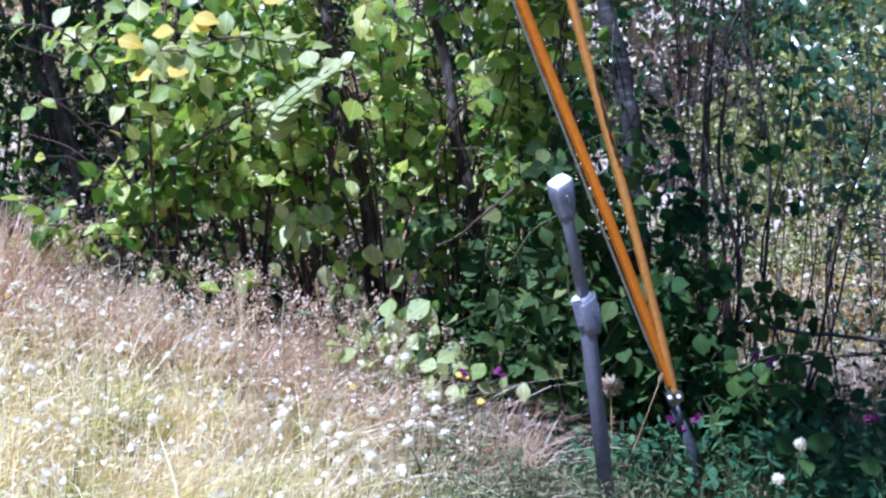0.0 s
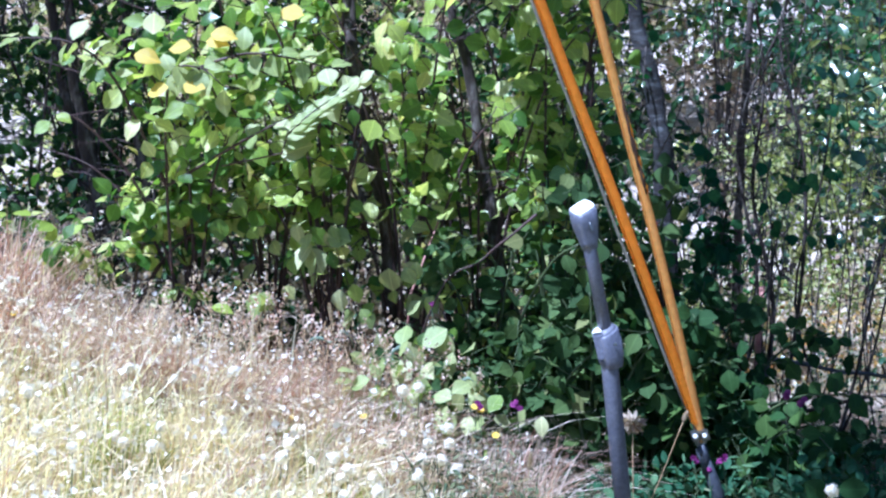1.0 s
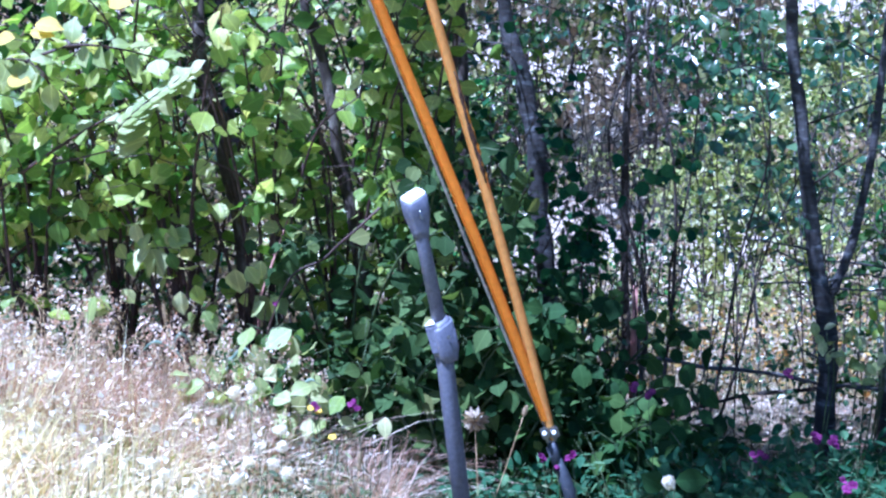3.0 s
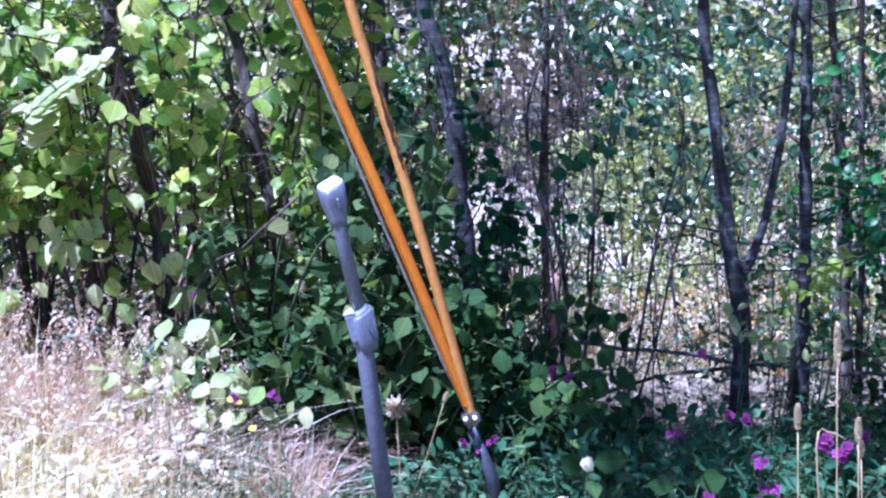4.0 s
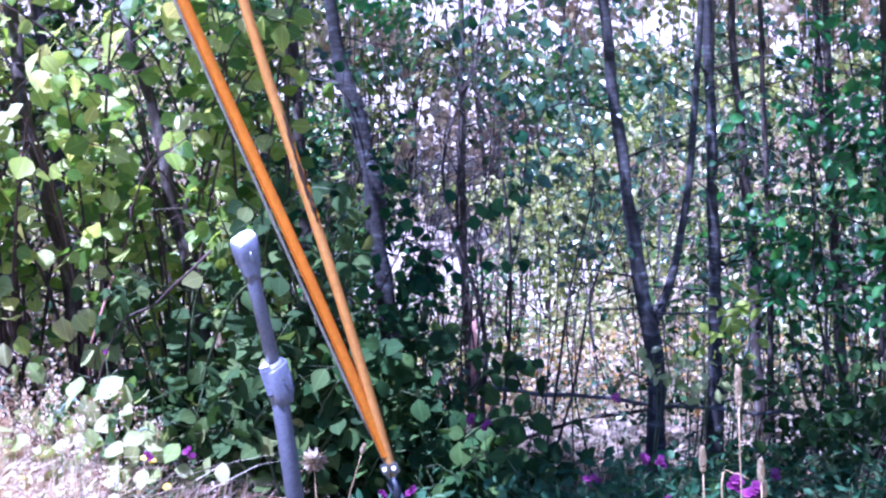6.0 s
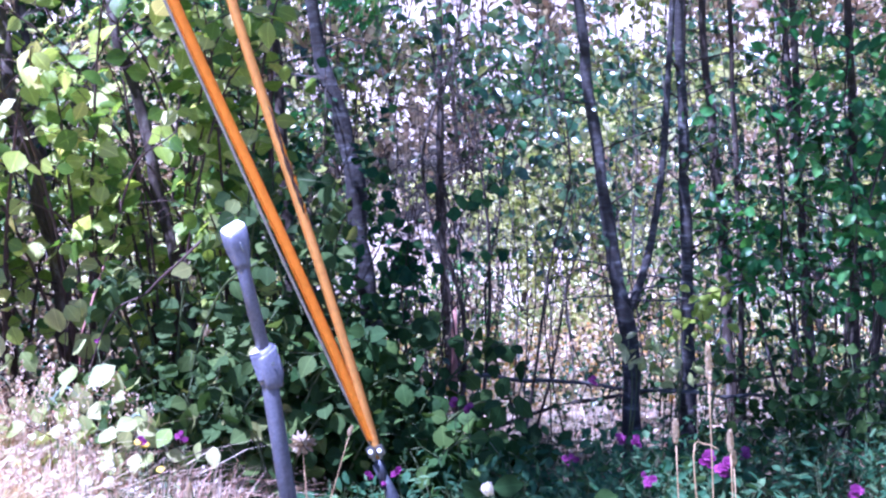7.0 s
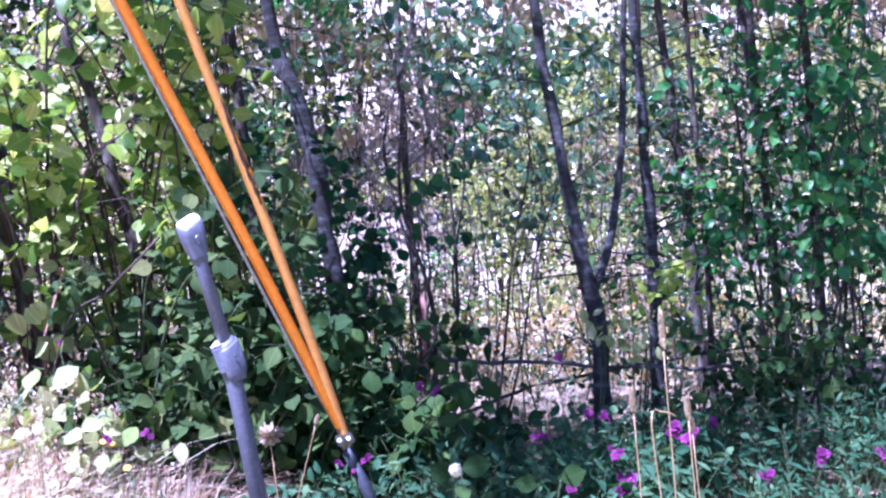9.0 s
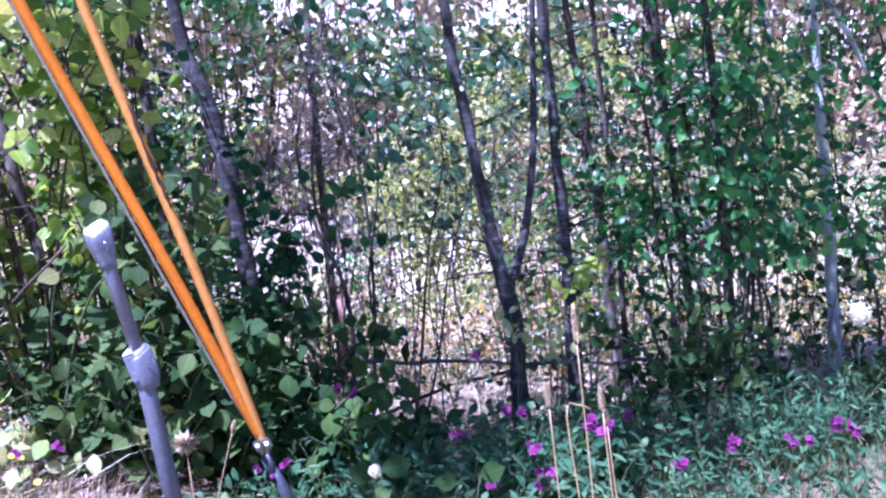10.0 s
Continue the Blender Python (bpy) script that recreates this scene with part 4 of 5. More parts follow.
# a long pale shoot with yellowing leaves that reaches out over the bank
sprig = thing("branch", (-2.35, 4.35, 0.95), "long shoot with pale and yellowing leaves over the bank", "branch")
for line in ([(-2.35, 4.4, 0.5), (-2.3, 4.2, 1.3), (-2.2, 4.02, 1.75), (-2.05, 3.95, 1.8), (-1.93, 3.93, 1.72)], [(-2.3, 4.2, 1.3), (-2.45, 4.05, 1.75), (-2.6, 3.97, 1.9), (-2.85, 3.95, 1.92)], [(-2.2, 4.02, 1.75), (-1.9, 3.98, 1.85), (-1.68, 3.95, 1.84), (-1.45, 3.95, 1.78)], [(-2.3, 4.2, 1.3), (-1.9, 4.0, 1.5), (-1.65, 3.97, 1.62), (-1.4, 3.97, 1.73)]):
    q = bend([Vector(p) for p in line], 6)
    bar("stem", q, [0.007 * (1.1 - 0.8 * i / len(q)) for i in range(len(q))], STEM, sprig, 6)
    rows = []
    twig_leaves(q[len(q) // 3:], 0.05, (0.075, 0.115), 0.25, rows, (-0.3, -0.6, 0.7), 0.4)
    for r in rows:
        lay_leaf(r, PALE_LEAF, sprig)
for (x, z), way in (((-2.1, 1.73), 1), ((-2.16, 1.72), -1), ((-2.3, 1.85), 1), ((-2.0, 1.9), 1), ((-2.06, 1.88), -1), ((-1.98, 1.93), 1), ((-1.6, 2.0), -1)):
    lay_leaf(((x, 3.91, z), (way, -0.15, -0.1 + rng.normal() * 0.12), (-0.1, -0.75, 0.6), rng.uniform(0.09, 0.12)), YELLOW_LEAF, sprig)
spray = [Vector(p) for p in ((-1.72, 4.06, 1.46), (-1.67, 3.98, 1.54), (-1.6, 3.97, 1.6), (-1.53, 3.96, 1.65), (-1.45, 3.96, 1.7), (-1.36, 3.95, 1.76))]
bar("stem", [(-2.0, 4.05, 1.4)] + [p - Vector((0, 0.075, 0)) for p in spray], [0.004, 0.004, 0.0035, 0.003, 0.003, 0.0025, 0.002], STEM, sprig, 5)
for k, (a, b) in enumerate(zip(spray, spray[1:])):
    for j, s in enumerate((0.0, 0.3, 0.6, 0.85)):
        p = a.lerp(b, s)
        lay_leaf(((p.x, p.y - 0.08, p.z - 0.01), (0.75 + rng.normal() * 0.08, -0.1, 0.55 + (0.2 if j % 2 else -0.2)), (-0.3, -0.75, 0.65), rng.uniform(0.1, 0.115) * (1.3 - 0.15 * k)), PALE_LEAF, sprig)
# low leaves on the sunny side, coloured pale for the sun on them
low = thing("shrub", (-1.3, 4.05, ground_z(-1.3, 4.05)), "low shrub with yellow-green leaves, coloured pale for sun, at the grass edge", "shrub")
for k, (x, y, z) in enumerate(((-1.07, 4.0, 0.76), (-1.22, 4.2, 0.85), (-1.27, 4.2, 0.98), (-1.68, 4.1, 1.16), (-1.62, 4.1, 1.1), (-1.55, 4.1, 1.14), (-1.6, 4.1, 1.02), (-1.8, 4.0, 0.86), (-1.45, 4.05, 0.8), (-1.2, 3.95, 0.66), (-1.12, 3.95, 0.62), (-1.3, 3.95, 0.64), (-1.02, 3.95, 0.66), (-1.16, 3.95, 0.7), (-0.98, 3.98, 0.6))):
    g = ground_z(-1.3, 4.1)
    q = bend([(-1.3 + (x + 1.3) * 0.25, 4.1, g), ((x - 1.3) / 2, y + 0.05, (z + g) / 2), (x, y, z)], 4)
    bar("stem", q, [0.004, 0.004, 0.0035, 0.0035, 0.003, 0.003, 0.0025, 0.002, 0.0015][:len(q)], STEM, low, 5)
    for j in range(2):
        lay_leaf(((x + rng.normal() * 0.03, y, z + rng.normal() * 0.025), rng.normal(size=3) * 0.5 + np.array([0, -0.2, -0.8]), (-0.35 + rng.normal() * 0.3, -0.7, 0.5), rng.uniform(0.085, 0.13)), PALE_LEAF, low)
PALE_SPOTS = ((-1.8, 0.85), (-1.6, 1.0), (-1.23, 0.97), (-1.41, 0.79), (-1.34, 0.69), (-1.16, 0.83), (-1.21, 0.66), (-1.07, 0.7), (-1.39, 0.62), (-1.5, 0.87))
for k, (x, z) in enumerate(PALE_SPOTS):
    q = bend([(x - 0.05, 4.2, ground_z(x, 4.2)), (x - 0.04, 4.12, z * 0.6 + 0.1), (x, 4.06, z)], 3)
    bar("stem", q, [0.004 - 0.0003 * i for i in range(len(q))], STEM, low, 5)
    lay_leaf(((x, 4.05, z + 0.03), (rng.normal() * 0.5, -0.2, -0.8), (-0.35 + rng.normal() * 0.2, -0.6, 0.6), rng.uniform(0.075, 0.1)), PALE_LEAF, low)
    lay_leaf(((x + 0.05, 4.08, z + 0.05), (rng.normal() * 0.5, -0.2, -0.8), (-0.2, -0.5, 0.6), rng.uniform(0.06, 0.09)), SHRUB_LEAF, low)
for k in range(46):
    p = (-1.18 + rng.normal() * 0.24, 3.84 + rng.normal() * 0.07, ground_z(-1.18, 3.93) + abs(rng.normal()) * 0.16 + 0.12)
    if k % 3 == 0:
        bar("stem", [(p[0] * 0.4 - 0.78, 4.05, ground_z(-1.2, 4.05)), (p[0] * 0.8 - 0.26, 4.0, p[2] * 0.7), p], [0.004, 0.003, 0.002], GREEN_STEM, low, 5)
    lay_leaf((p, rng.normal(size=3) * 0.7 + np.array([0, -0.2, -0.3]), (-0.3 + rng.normal() * 0.4, -0.45, 0.7), rng.uniform(0.06, 0.1)), PALE_LEAF if k % 3 else SHRUB_LEAF, low)
for k in range(30):
    p = (-1.1 + rng.normal() * 0.17, 3.79 + rng.normal() * 0.06, 0.42 + abs(rng.normal()) * 0.13)
    if k % 2 == 0:
        bar("stem", [(-1.1, 3.98, ground_z(-1.1, 3.98)), ((p[0] - 1.1) / 2, 3.92, p[2] * 0.75), p], [0.004, 0.003, 0.002], STEM, low, 5)
    lay_leaf((p, rng.normal(size=3) * 0.6 + np.array([0, -0.2, -0.5]), (-0.35 + rng.normal() * 0.3, -0.6, 0.65), rng.uniform(0.07, 0.105)), PALE_LEAF, low)
# undergrowth round the anchor, its leaves coloured dark for the shade
DARK = "low shrub with dark green rounded leaves, darkened for shade, near the anchor"
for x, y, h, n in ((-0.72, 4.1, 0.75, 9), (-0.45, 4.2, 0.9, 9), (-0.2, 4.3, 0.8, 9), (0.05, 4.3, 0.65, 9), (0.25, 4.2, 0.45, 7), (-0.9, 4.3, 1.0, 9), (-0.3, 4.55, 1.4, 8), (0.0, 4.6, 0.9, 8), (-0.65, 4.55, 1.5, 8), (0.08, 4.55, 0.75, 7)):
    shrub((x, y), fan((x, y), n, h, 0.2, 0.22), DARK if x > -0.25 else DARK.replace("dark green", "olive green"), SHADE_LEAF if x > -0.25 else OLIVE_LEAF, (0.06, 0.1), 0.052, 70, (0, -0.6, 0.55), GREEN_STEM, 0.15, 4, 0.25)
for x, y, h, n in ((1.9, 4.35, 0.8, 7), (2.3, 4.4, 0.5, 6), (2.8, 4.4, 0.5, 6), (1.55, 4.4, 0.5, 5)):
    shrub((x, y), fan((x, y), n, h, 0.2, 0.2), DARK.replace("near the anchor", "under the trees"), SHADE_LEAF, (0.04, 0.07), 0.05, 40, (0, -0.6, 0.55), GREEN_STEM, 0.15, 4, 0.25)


# ---- dry grass on the bank ----
def blades(name, places, height, width, mat, lean=0.35, label="", category="grass", drift=None, ways=None):
    """Thin bent blades, each with two steps and a tip."""
    n = len(places)
    h, w = rng.uniform(*height, n), rng.uniform(*width, n)
    ang, tip = rng.uniform(0, 2 * math.pi, n), np.abs(rng.normal(0, lean, n))
    if drift is not None:
        ang = rng.normal(drift, 1.0, n)
    if ways is not None:
        ang = np.asarray(ways) + rng.normal(0, 0.35, n)
    face = rng.uniform(0, 2 * math.pi, n)
    side = np.stack([np.cos(face), np.sin(face), 0 * face], 1) * w[:, None] / 2
    out = np.stack([np.cos(ang), np.sin(ang), 0 * ang], 1) * (tip * h)[:, None]
    up = np.array([0, 0, 1.0]) * h[:, None]
    p = np.asarray(places, float)
    rows = []
    for u, w2 in ((0.0, 1.0), (0.4, 0.9), (0.75, 0.65)):
        c = p + up * (u - 0.25 * tip[:, None] * u ** 3) + out * u ** 2
        rows += [c - side * w2, c + side * w2]
    v = np.stack(rows + [p + up * (1 - 0.25 * tip[:, None]) + out], 1).reshape(-1, 3)
    faces = []
    for i in range(n):
        o = i * 7
        faces += [(o, o + 1, o + 3, o + 2), (o + 2, o + 3, o + 5, o + 4), (o + 4, o + 5, o + 6)]
    ob = new(name, mesh_of(name, v.tolist(), faces, mat))
    return tagged(ob, label, category, kind="stuff")


def scatter(n, x0, x1, y0, y1, keep=None):
    out = []
    while len(out) < n:
        x, y = rng.uniform(x0, x1), rng.uniform(y0, y1)
        if keep is None or keep(x, y):
            out.append((x, y, ground_z(x, y) - 0.01))
    return out


def on_bank(x, y):
    return rng.random() < smooth(-0.7, -1.15, x) if x > -1.15 else True


def drifts(x, y):
    """Seeding grass stands in drifts, thicker towards the post."""
    return noise.noise((x * 2.3, y * 2.3, 9.0)) > (-0.25 if x > -1.7 else 0.12)


blades("dry_grass", scatter(13000, -4.6, 0.0, 2.2, 4.25, on_bank), (0.1, 0.28), (0.0035, 0.008), STRAW, 1.3, "sun-bleached dry grass covering the bank", drift=-0.4)
blades("green_grass", scatter(2200, -4.6, 0.3, 2.0, 4.2, on_bank), (0.08, 0.2), (0.003, 0.007), GRASS, 1.0, "yellowish green grass among the straw on the bank")
blades("red_grass", scatter(5200, -3.6, -0.6, 3.5, 4.3, drifts), (0.16, 0.4), (0.003, 0.007), RUSSET, 0.9, "reddish seeding grass along the shrubs", drift=-0.3)
def tufts(name, centres, each, height, width, mat, lean, label):
    """Clumps of straws that lean together."""
    places, ways = [], []
    for x, y, z in centres:
        way, r = rng.normal(-0.5, 0.7), rng.uniform(0.03, 0.07)
        for k in range(each):
            px, py = x + rng.normal() * r, y + rng.normal() * r
            places.append((px, py, ground_z(px, py) - 0.01))
            ways.append(way)
    blades(name, places, height, width, mat, lean, label, ways=ways)


tufts("russet_tufts", scatter(34, -3.2, -1.0, 3.55, 4.15), 46, (0.18, 0.42), (0.003, 0.006), RUST_STRAW, 0.9, "rust-brown clumps of leaning straw below the shrubs")
tufts("straw_tufts", scatter(86, -4.2, -0.98, 2.3, 4.0, on_bank), 44, (0.16, 0.36), (0.004, 0.008), STRAW, 1.1, "pale clumps of leaning straw on the bank")
tufts("green_tufts", scatter(40, -4.2, -0.6, 2.3, 3.6, on_bank), 40, (0.12, 0.3), (0.004, 0.009), GRASS, 0.8, "yellow-green clumps of grass on the bank")
blades("verge_grass", scatter(13000, -4.5, 4.5, -2.0, 2.6), (0.05, 0.2), (0.003, 0.006), GRASS, 0.5, "short green verge grass")
blades("shade_grass", scatter(2600, -0.7, 3.4, 2.9, 4.4), (0.12, 0.3), (0.003, 0.006), SHADE_GRASS, 0.4, "green grass darkened for the shade round the anchor")
blades("field_grass", scatter(4500, -9, 12, 7.5, 18), (0.06, 0.2), (0.006, 0.014), STRAW, 1.1, "bright dry grass behind the thicket")
blades("meadow_grass", scatter(2600, -9, 12, 7.6, 18), (0.08, 0.28), (0.006, 0.014), GRASS, 1.0, "yellow-green grass in the sun behind the thicket")


def herb_cover(name, count, x0, x1, y0, y1, height, size, mat, label):
    """Low leaves of herbs and seedlings that nobody could count."""
    spots = np.array(scatter(count, x0, x1, y0, y1, lambda x, y: noise.noise((x * 1.3, y * 1.3, 4.0)) > -0.25))
    spots[:, 2] += rng.uniform(0.02, 1.0, count) ** 1.6 * height
    me = leaves_mesh(name, SMALL, spots, rng.normal(size=(count, 3)) + [0, 0, 0.2], rng.normal(size=(count, 3)) * 0.6 + [0, -0.2, 0.8], rng.uniform(*size, count), mat)
    return tagged(new(name, me), label, "undergrowth", kind="stuff")


herb_cover("dry_undergrowth", 15000, -5, 6, 5.6, 11.5, 0.5, (0.025, 0.055), DRY_LEAF, "dry leafy litter and low stalks behind the trees")
herb_cover("green_undergrowth", 12500, -5, 6, 4.6, 9.0, 0.5, (0.03, 0.055), ALDER_LEAF, "low green undergrowth among the tree feet")
herb_cover("bank_undergrowth", 700, -3.4, -0.5, 4.15, 5.4, 0.55, (0.05, 0.09), SHADE_LEAF, "low leaves darkened for shade under the shrubs on the bank")
herb_cover("pale_litter_bank", 4200, -3.2, -0.7, 5.0, 7.6, 0.5, (0.025, 0.055), DRY_LEAF, "pale pinkish dry growth seen between the shrub stems")
herb_cover("low_leaf_cover", 1300, -1.05, 0.15, 3.98, 4.5, 0.7, (0.035, 0.07), OLIVE_LEAF, "small leaves darkened for shade filling the undergrowth by the anchor")
herb_cover("ochre_undergrowth", 8500, -5, 7, 6.2, 10.5, 0.6, (0.03, 0.06), OCHRE_LEAF, "ochre dry leaves on low growth in the sunny glade")
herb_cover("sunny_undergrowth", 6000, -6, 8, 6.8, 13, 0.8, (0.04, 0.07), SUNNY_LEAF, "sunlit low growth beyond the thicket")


def litter(name, count, x0, x1, y0, y1, size, mat, label):
    """Fallen leaves lying on the ground."""
    spots = np.array(scatter(count, x0, x1, y0, y1))
    spots[:, 2] += rng.uniform(0.012, 0.03, count)
    d = rng.normal(size=(count, 3)) * [1, 1, 0.15]
    me = leaves_mesh(name, OVAL, spots, d, rng.normal(size=(count, 3)) * 0.25 + [0, 0, 1], rng.uniform(*size, count), mat)
    return tagged(new(name, me), label, "leaf litter", kind="stuff")


litter("pale_leaf_litter", 5200, -1.0, 3.2, 4.3, 8.0, (0.02, 0.055), DRY_LEAF, "pale fallen leaves on the ground between the trees")
litter("brown_leaf_litter", 4200, -3.6, 3.2, 4.2, 7.6, (0.025, 0.06), RUSSET, "brown fallen leaves on the ground between the trees")
blades("glade_grass", scatter(1500, 0.2, 3.0, 4.7, 7.5), (0.06, 0.28), (0.003, 0.006), STRAW, 0.9, "dry grass tufts in the glade")


def fluff(count):
    """Pale flecks of seed and petals caught in the dry grass."""
    spots = np.array(scatter(count, -3.8, -0.35, 2.4, 4.1, on_bank))
    spots[:, 2] += rng.uniform(0.08, 0.34, count)
    me = leaves_mesh("seed_fluff", SMALL, spots, rng.normal(size=(count, 3)), rng.normal(size=(count, 3)) + [0, 0, 0.6], rng.uniform(0.012, 0.032, count) * rng.uniform(0.5, 1.25, count), CLOCK, np.full(count, 1.5))
    return tagged(new("seed_fluff", me), "white seed fluff caught in the dry grass", "seed fluff", kind="stuff")


fluff(3200)
flecks = np.array(scatter(1300, -3.7, -0.6, 3.4, 4.2))
flecks[:, 2] += rng.uniform(0.08, 1.0, 1300) ** 1.5 * 0.36
tagged(new("petal_flecks", leaves_mesh("petal_flecks", SMALL, flecks, rng.normal(size=(1300, 3)), rng.normal(size=(1300, 3)) + [-0.3, -0.4, 0.6], rng.uniform(0.009, 0.024, 1300), CLOCK, np.full(1300, 1.5))), "small pinkish white flecks of seed along the shrubs", "seed fluff", kind="stuff")
blades("long_straw", scatter(550, -3.8, -0.5, 2.4, 4.0, on_bank), (0.25, 0.55), (0.004, 0.008), STRAW, 0.9, "long pale straws standing over the dry grass", drift=-0.2)
blades("rust_straw", scatter(700, -3.6, -0.3, 2.6, 4.1, on_bank), (0.2, 0.5), (0.003, 0.006), RUSSET, 0.9, "rust-coloured stalks standing over the dry grass", drift=-0.2)


def seed_heads(name, count, x0, x1, y0, y1, height, mat, label):
    """Small nodding plumes of short flakes on stalks."""
    rows, stalks = [], []
    for x, y, z in scatter(count, x0, x1, y0, y1):
        h = rng.uniform(*height)
        lean = rng.normal(size=2) * 0.13
        top = np.array([x + lean[0], y + lean[1], z + h])
        stalks.append(([(x, y, z), (x + lean[0] * 0.4, y + lean[1] * 0.4, z + h * 0.6), tuple(top)], [0.0014, 0.0012, 0.0009]))
        nod = np.array([rng.normal() * 0.35, rng.normal() * 0.2, 0.8])
        for k in range(14):
            s = k / 14
            rows.append((top + unit(nod) * 0.07 * s + rng.normal(size=3) * 0.006, nod + rng.normal(size=3) * 0.6, rng.normal(size=3), rng.uniform(0.012, 0.02)))
    verts, faces = [], []
    for points, radii in stalks:
        v, f = tube(points, radii, 4)
        o = len(verts)
        verts += v
        faces += [tuple(o + a for a in q) for q in f]
    ob = new(name, mesh_of(name, verts, faces, STALK))
    tagged(ob, label, "grass", kind="stuff")
    pl = np.array([r[0] for r in rows])
    link("seed_plumes", leaves_mesh("seed_plumes", NARROW, pl, [r[1] for r in rows], [r[2] for r in rows], [r[3] for r in rows], mat, np.full(len(rows), 1.8)), ob)
    return ob


seed_heads("seeding_grass", 250, -3.6, -0.95, 3.2, 4.2, (0.22, 0.45), SEED, "pale seeding grass stalks on the sunny bank")
seed_heads("russet_stalks", 180, -2.0, -0.98, 3.7, 4.2, (0.25, 0.5), RUSSET, "russet seed stalks at the foot of the shrubs")


# ---- flowers ----
def clock(place, r):
    """A white round seed head on its stalk."""
    x, y, z = place
    g = ground_z(x, y)
    ob = thing("seed_clock", (x, y, g), "white round seed head on a thin stalk in the grass", "wildflower", "white seed heads")
    bar("stalk", [(x - 0.03, y + 0.02, g - 0.01), (x - 0.01, y + 0.01, (g + z) / 2), (x, y, z)], [0.002, 0.0018, 0.0015], GREEN_STEM, ob, 5)
    core = bmesh.new()
    bmesh.ops.create_icosphere(core, subdivisions=2, radius=r * 0.8)
    for v in core.verts:
        v.co *= rng.uniform(0.9, 1.12)
        v.co.z += z - g
    part("seed_core", core, CLOCK, ob)
    n = 70
    d = unit(rng.normal(size=(n, 3)))
    nr = rng.normal(size=(n, 3))
    me = leaves_mesh("seed_ball", SMALL, np.tile(np.array([0, 0, z - g]), (n, 1)) + d * r * 0.6, d, nr, np.full(n, r * 0.45), CLOCK, np.full(n, 0.9))
    link("seed_ball", me, ob)
    return ob


for p in ((-2.15, 3.5, 0.667), (-2.0, 3.5, 0.636), (-2.0, 3.55, 0.775), (-1.77, 3.5, 0.677), (-2.31, 3.5, 0.614), (-2.32, 3.3, 0.36), (-2.6, 3.5, 0.581), (-2.58, 3.55, 0.76), (-0.962, 3.5, 0.505), (-0.957, 3.48, 0.453), (-1.142, 3.55, 0.62), (-1.08, 3.55, 0.635), (-1.04, 3.5, 0.442), (-1.5, 3.4, 0.5), (-1.7, 3.3, 0.46), (-1.35, 3.35, 0.42), (-1.9, 3.25, 0.43), (-1.2, 3.3, 0.36), (0.323, 3.27, 0.43), (0.24, 3.2, 0.33), *[(rng.uniform(-2.7, -0.9), y, 0.36 + rng.uniform(0.02, 0.1)) for y in rng.uniform(2.9, 3.4, 14)], *[(x, rng.uniform(2.8, 3.6), 0.27 * (-0.45 - x) + rng.uniform(0.14, 0.26)) for x in rng.uniform(-2.8, -0.9, 30)]):
    if p[2] > ground_z(p[0], p[1]) + 0.03:
        clock(p, rng.uniform(0.02, 0.026))


def daisy(place, r, mat, label, petals=14, group="yellow flowers"):
    x, y, z = place
    g = ground_z(x, y)
    ob = thing("wildflower", (x, y, g), label, "wildflower", group)
    bar("stalk", [(x + 0.02, y + 0.02, g - 0.01), (x + 0.01, y, (g + z) / 2), (x, y, z)], [0.0018, 0.0016, 0.0014], GREEN_STEM, ob, 5)
    ang = np.arange(petals) * 2 * math.pi / petals
    up = unit(np.array([0.0, -0.5, 0.8]))
    a, b = np.array([1.0, 0, 0]), np.cross(up, [1.0, 0, 0])
    d = np.cos(ang)[:, None] * a + np.sin(ang)[:, None] * b + 0.25 * up
    link("petals", leaves_mesh("petals", OVAL, np.tile([0, 0, z - g], (petals, 1)), d, np.tile(up, (petals, 1)), np.full(petals, r), mat), ob)
    return ob


for p in ((-0.88, 3.6, 0.559), (-0.797, 3.55, 0.47), (-1.558, 3.55, 0.5), (-1.958, 3.55, 0.6), (-2.686, 3.6, 0.844), (-0.86, 3.62, 0.54), (-2.2, 3.4, 0.5), (-2.5, 3.3, 0.45), (-1.3, 3.6, 0.5)):
    daisy(p, 0.015, GOLD, "small yellow daisy-like flower in the dry grass")


def pea_flower(place, blooms, r):
    """A cluster of magenta pea flowers: each an upright banner with two wings."""
    x, y, z = place
    g = ground_z(x, y)
    ob = thing("pea_flower", (x, y, g), "magenta pea flower cluster above blue-green leaves", "wildflower", "magenta pea flowers")
    bar("stalk", [(x + 0.03, y + 0.05, g), (x + 0.02, y + 0.02, g + (z - g) * 0.6), (x, y, z - 0.02)], [0.002, 0.0018, 0.0015], GREEN_STEM, ob, 5)
    for k in range(blooms + 2):
        c = np.array([rng.normal() * r * 0.5, rng.normal() * r * 0.4, z - g + (k - blooms / 2) * r * 0.42])
        out = unit(np.array([rng.normal() * 0.6, -1.0, 0.1]))
        side = unit(np.cross(out, [0, 0, 1]))
        d = np.array([side * 0.6 + [0, 0, 0.8], -side * 0.6 + [0, 0, 0.8], [0, 0, 1.0], out + side * 0.4, out - side * 0.4])
        nr = np.array([out, out, out, [0, 0, 1.0], [0, 0, 1.0]])
        link("bloom", leaves_mesh("bloom", ROUND, np.tile(c, (5, 1)) - [0, 0, r * 0.4], d, nr, np.array([r, r, r, r * 0.8, r * 0.8]), PINK, np.full(5, 1.2)), ob)
    return ob


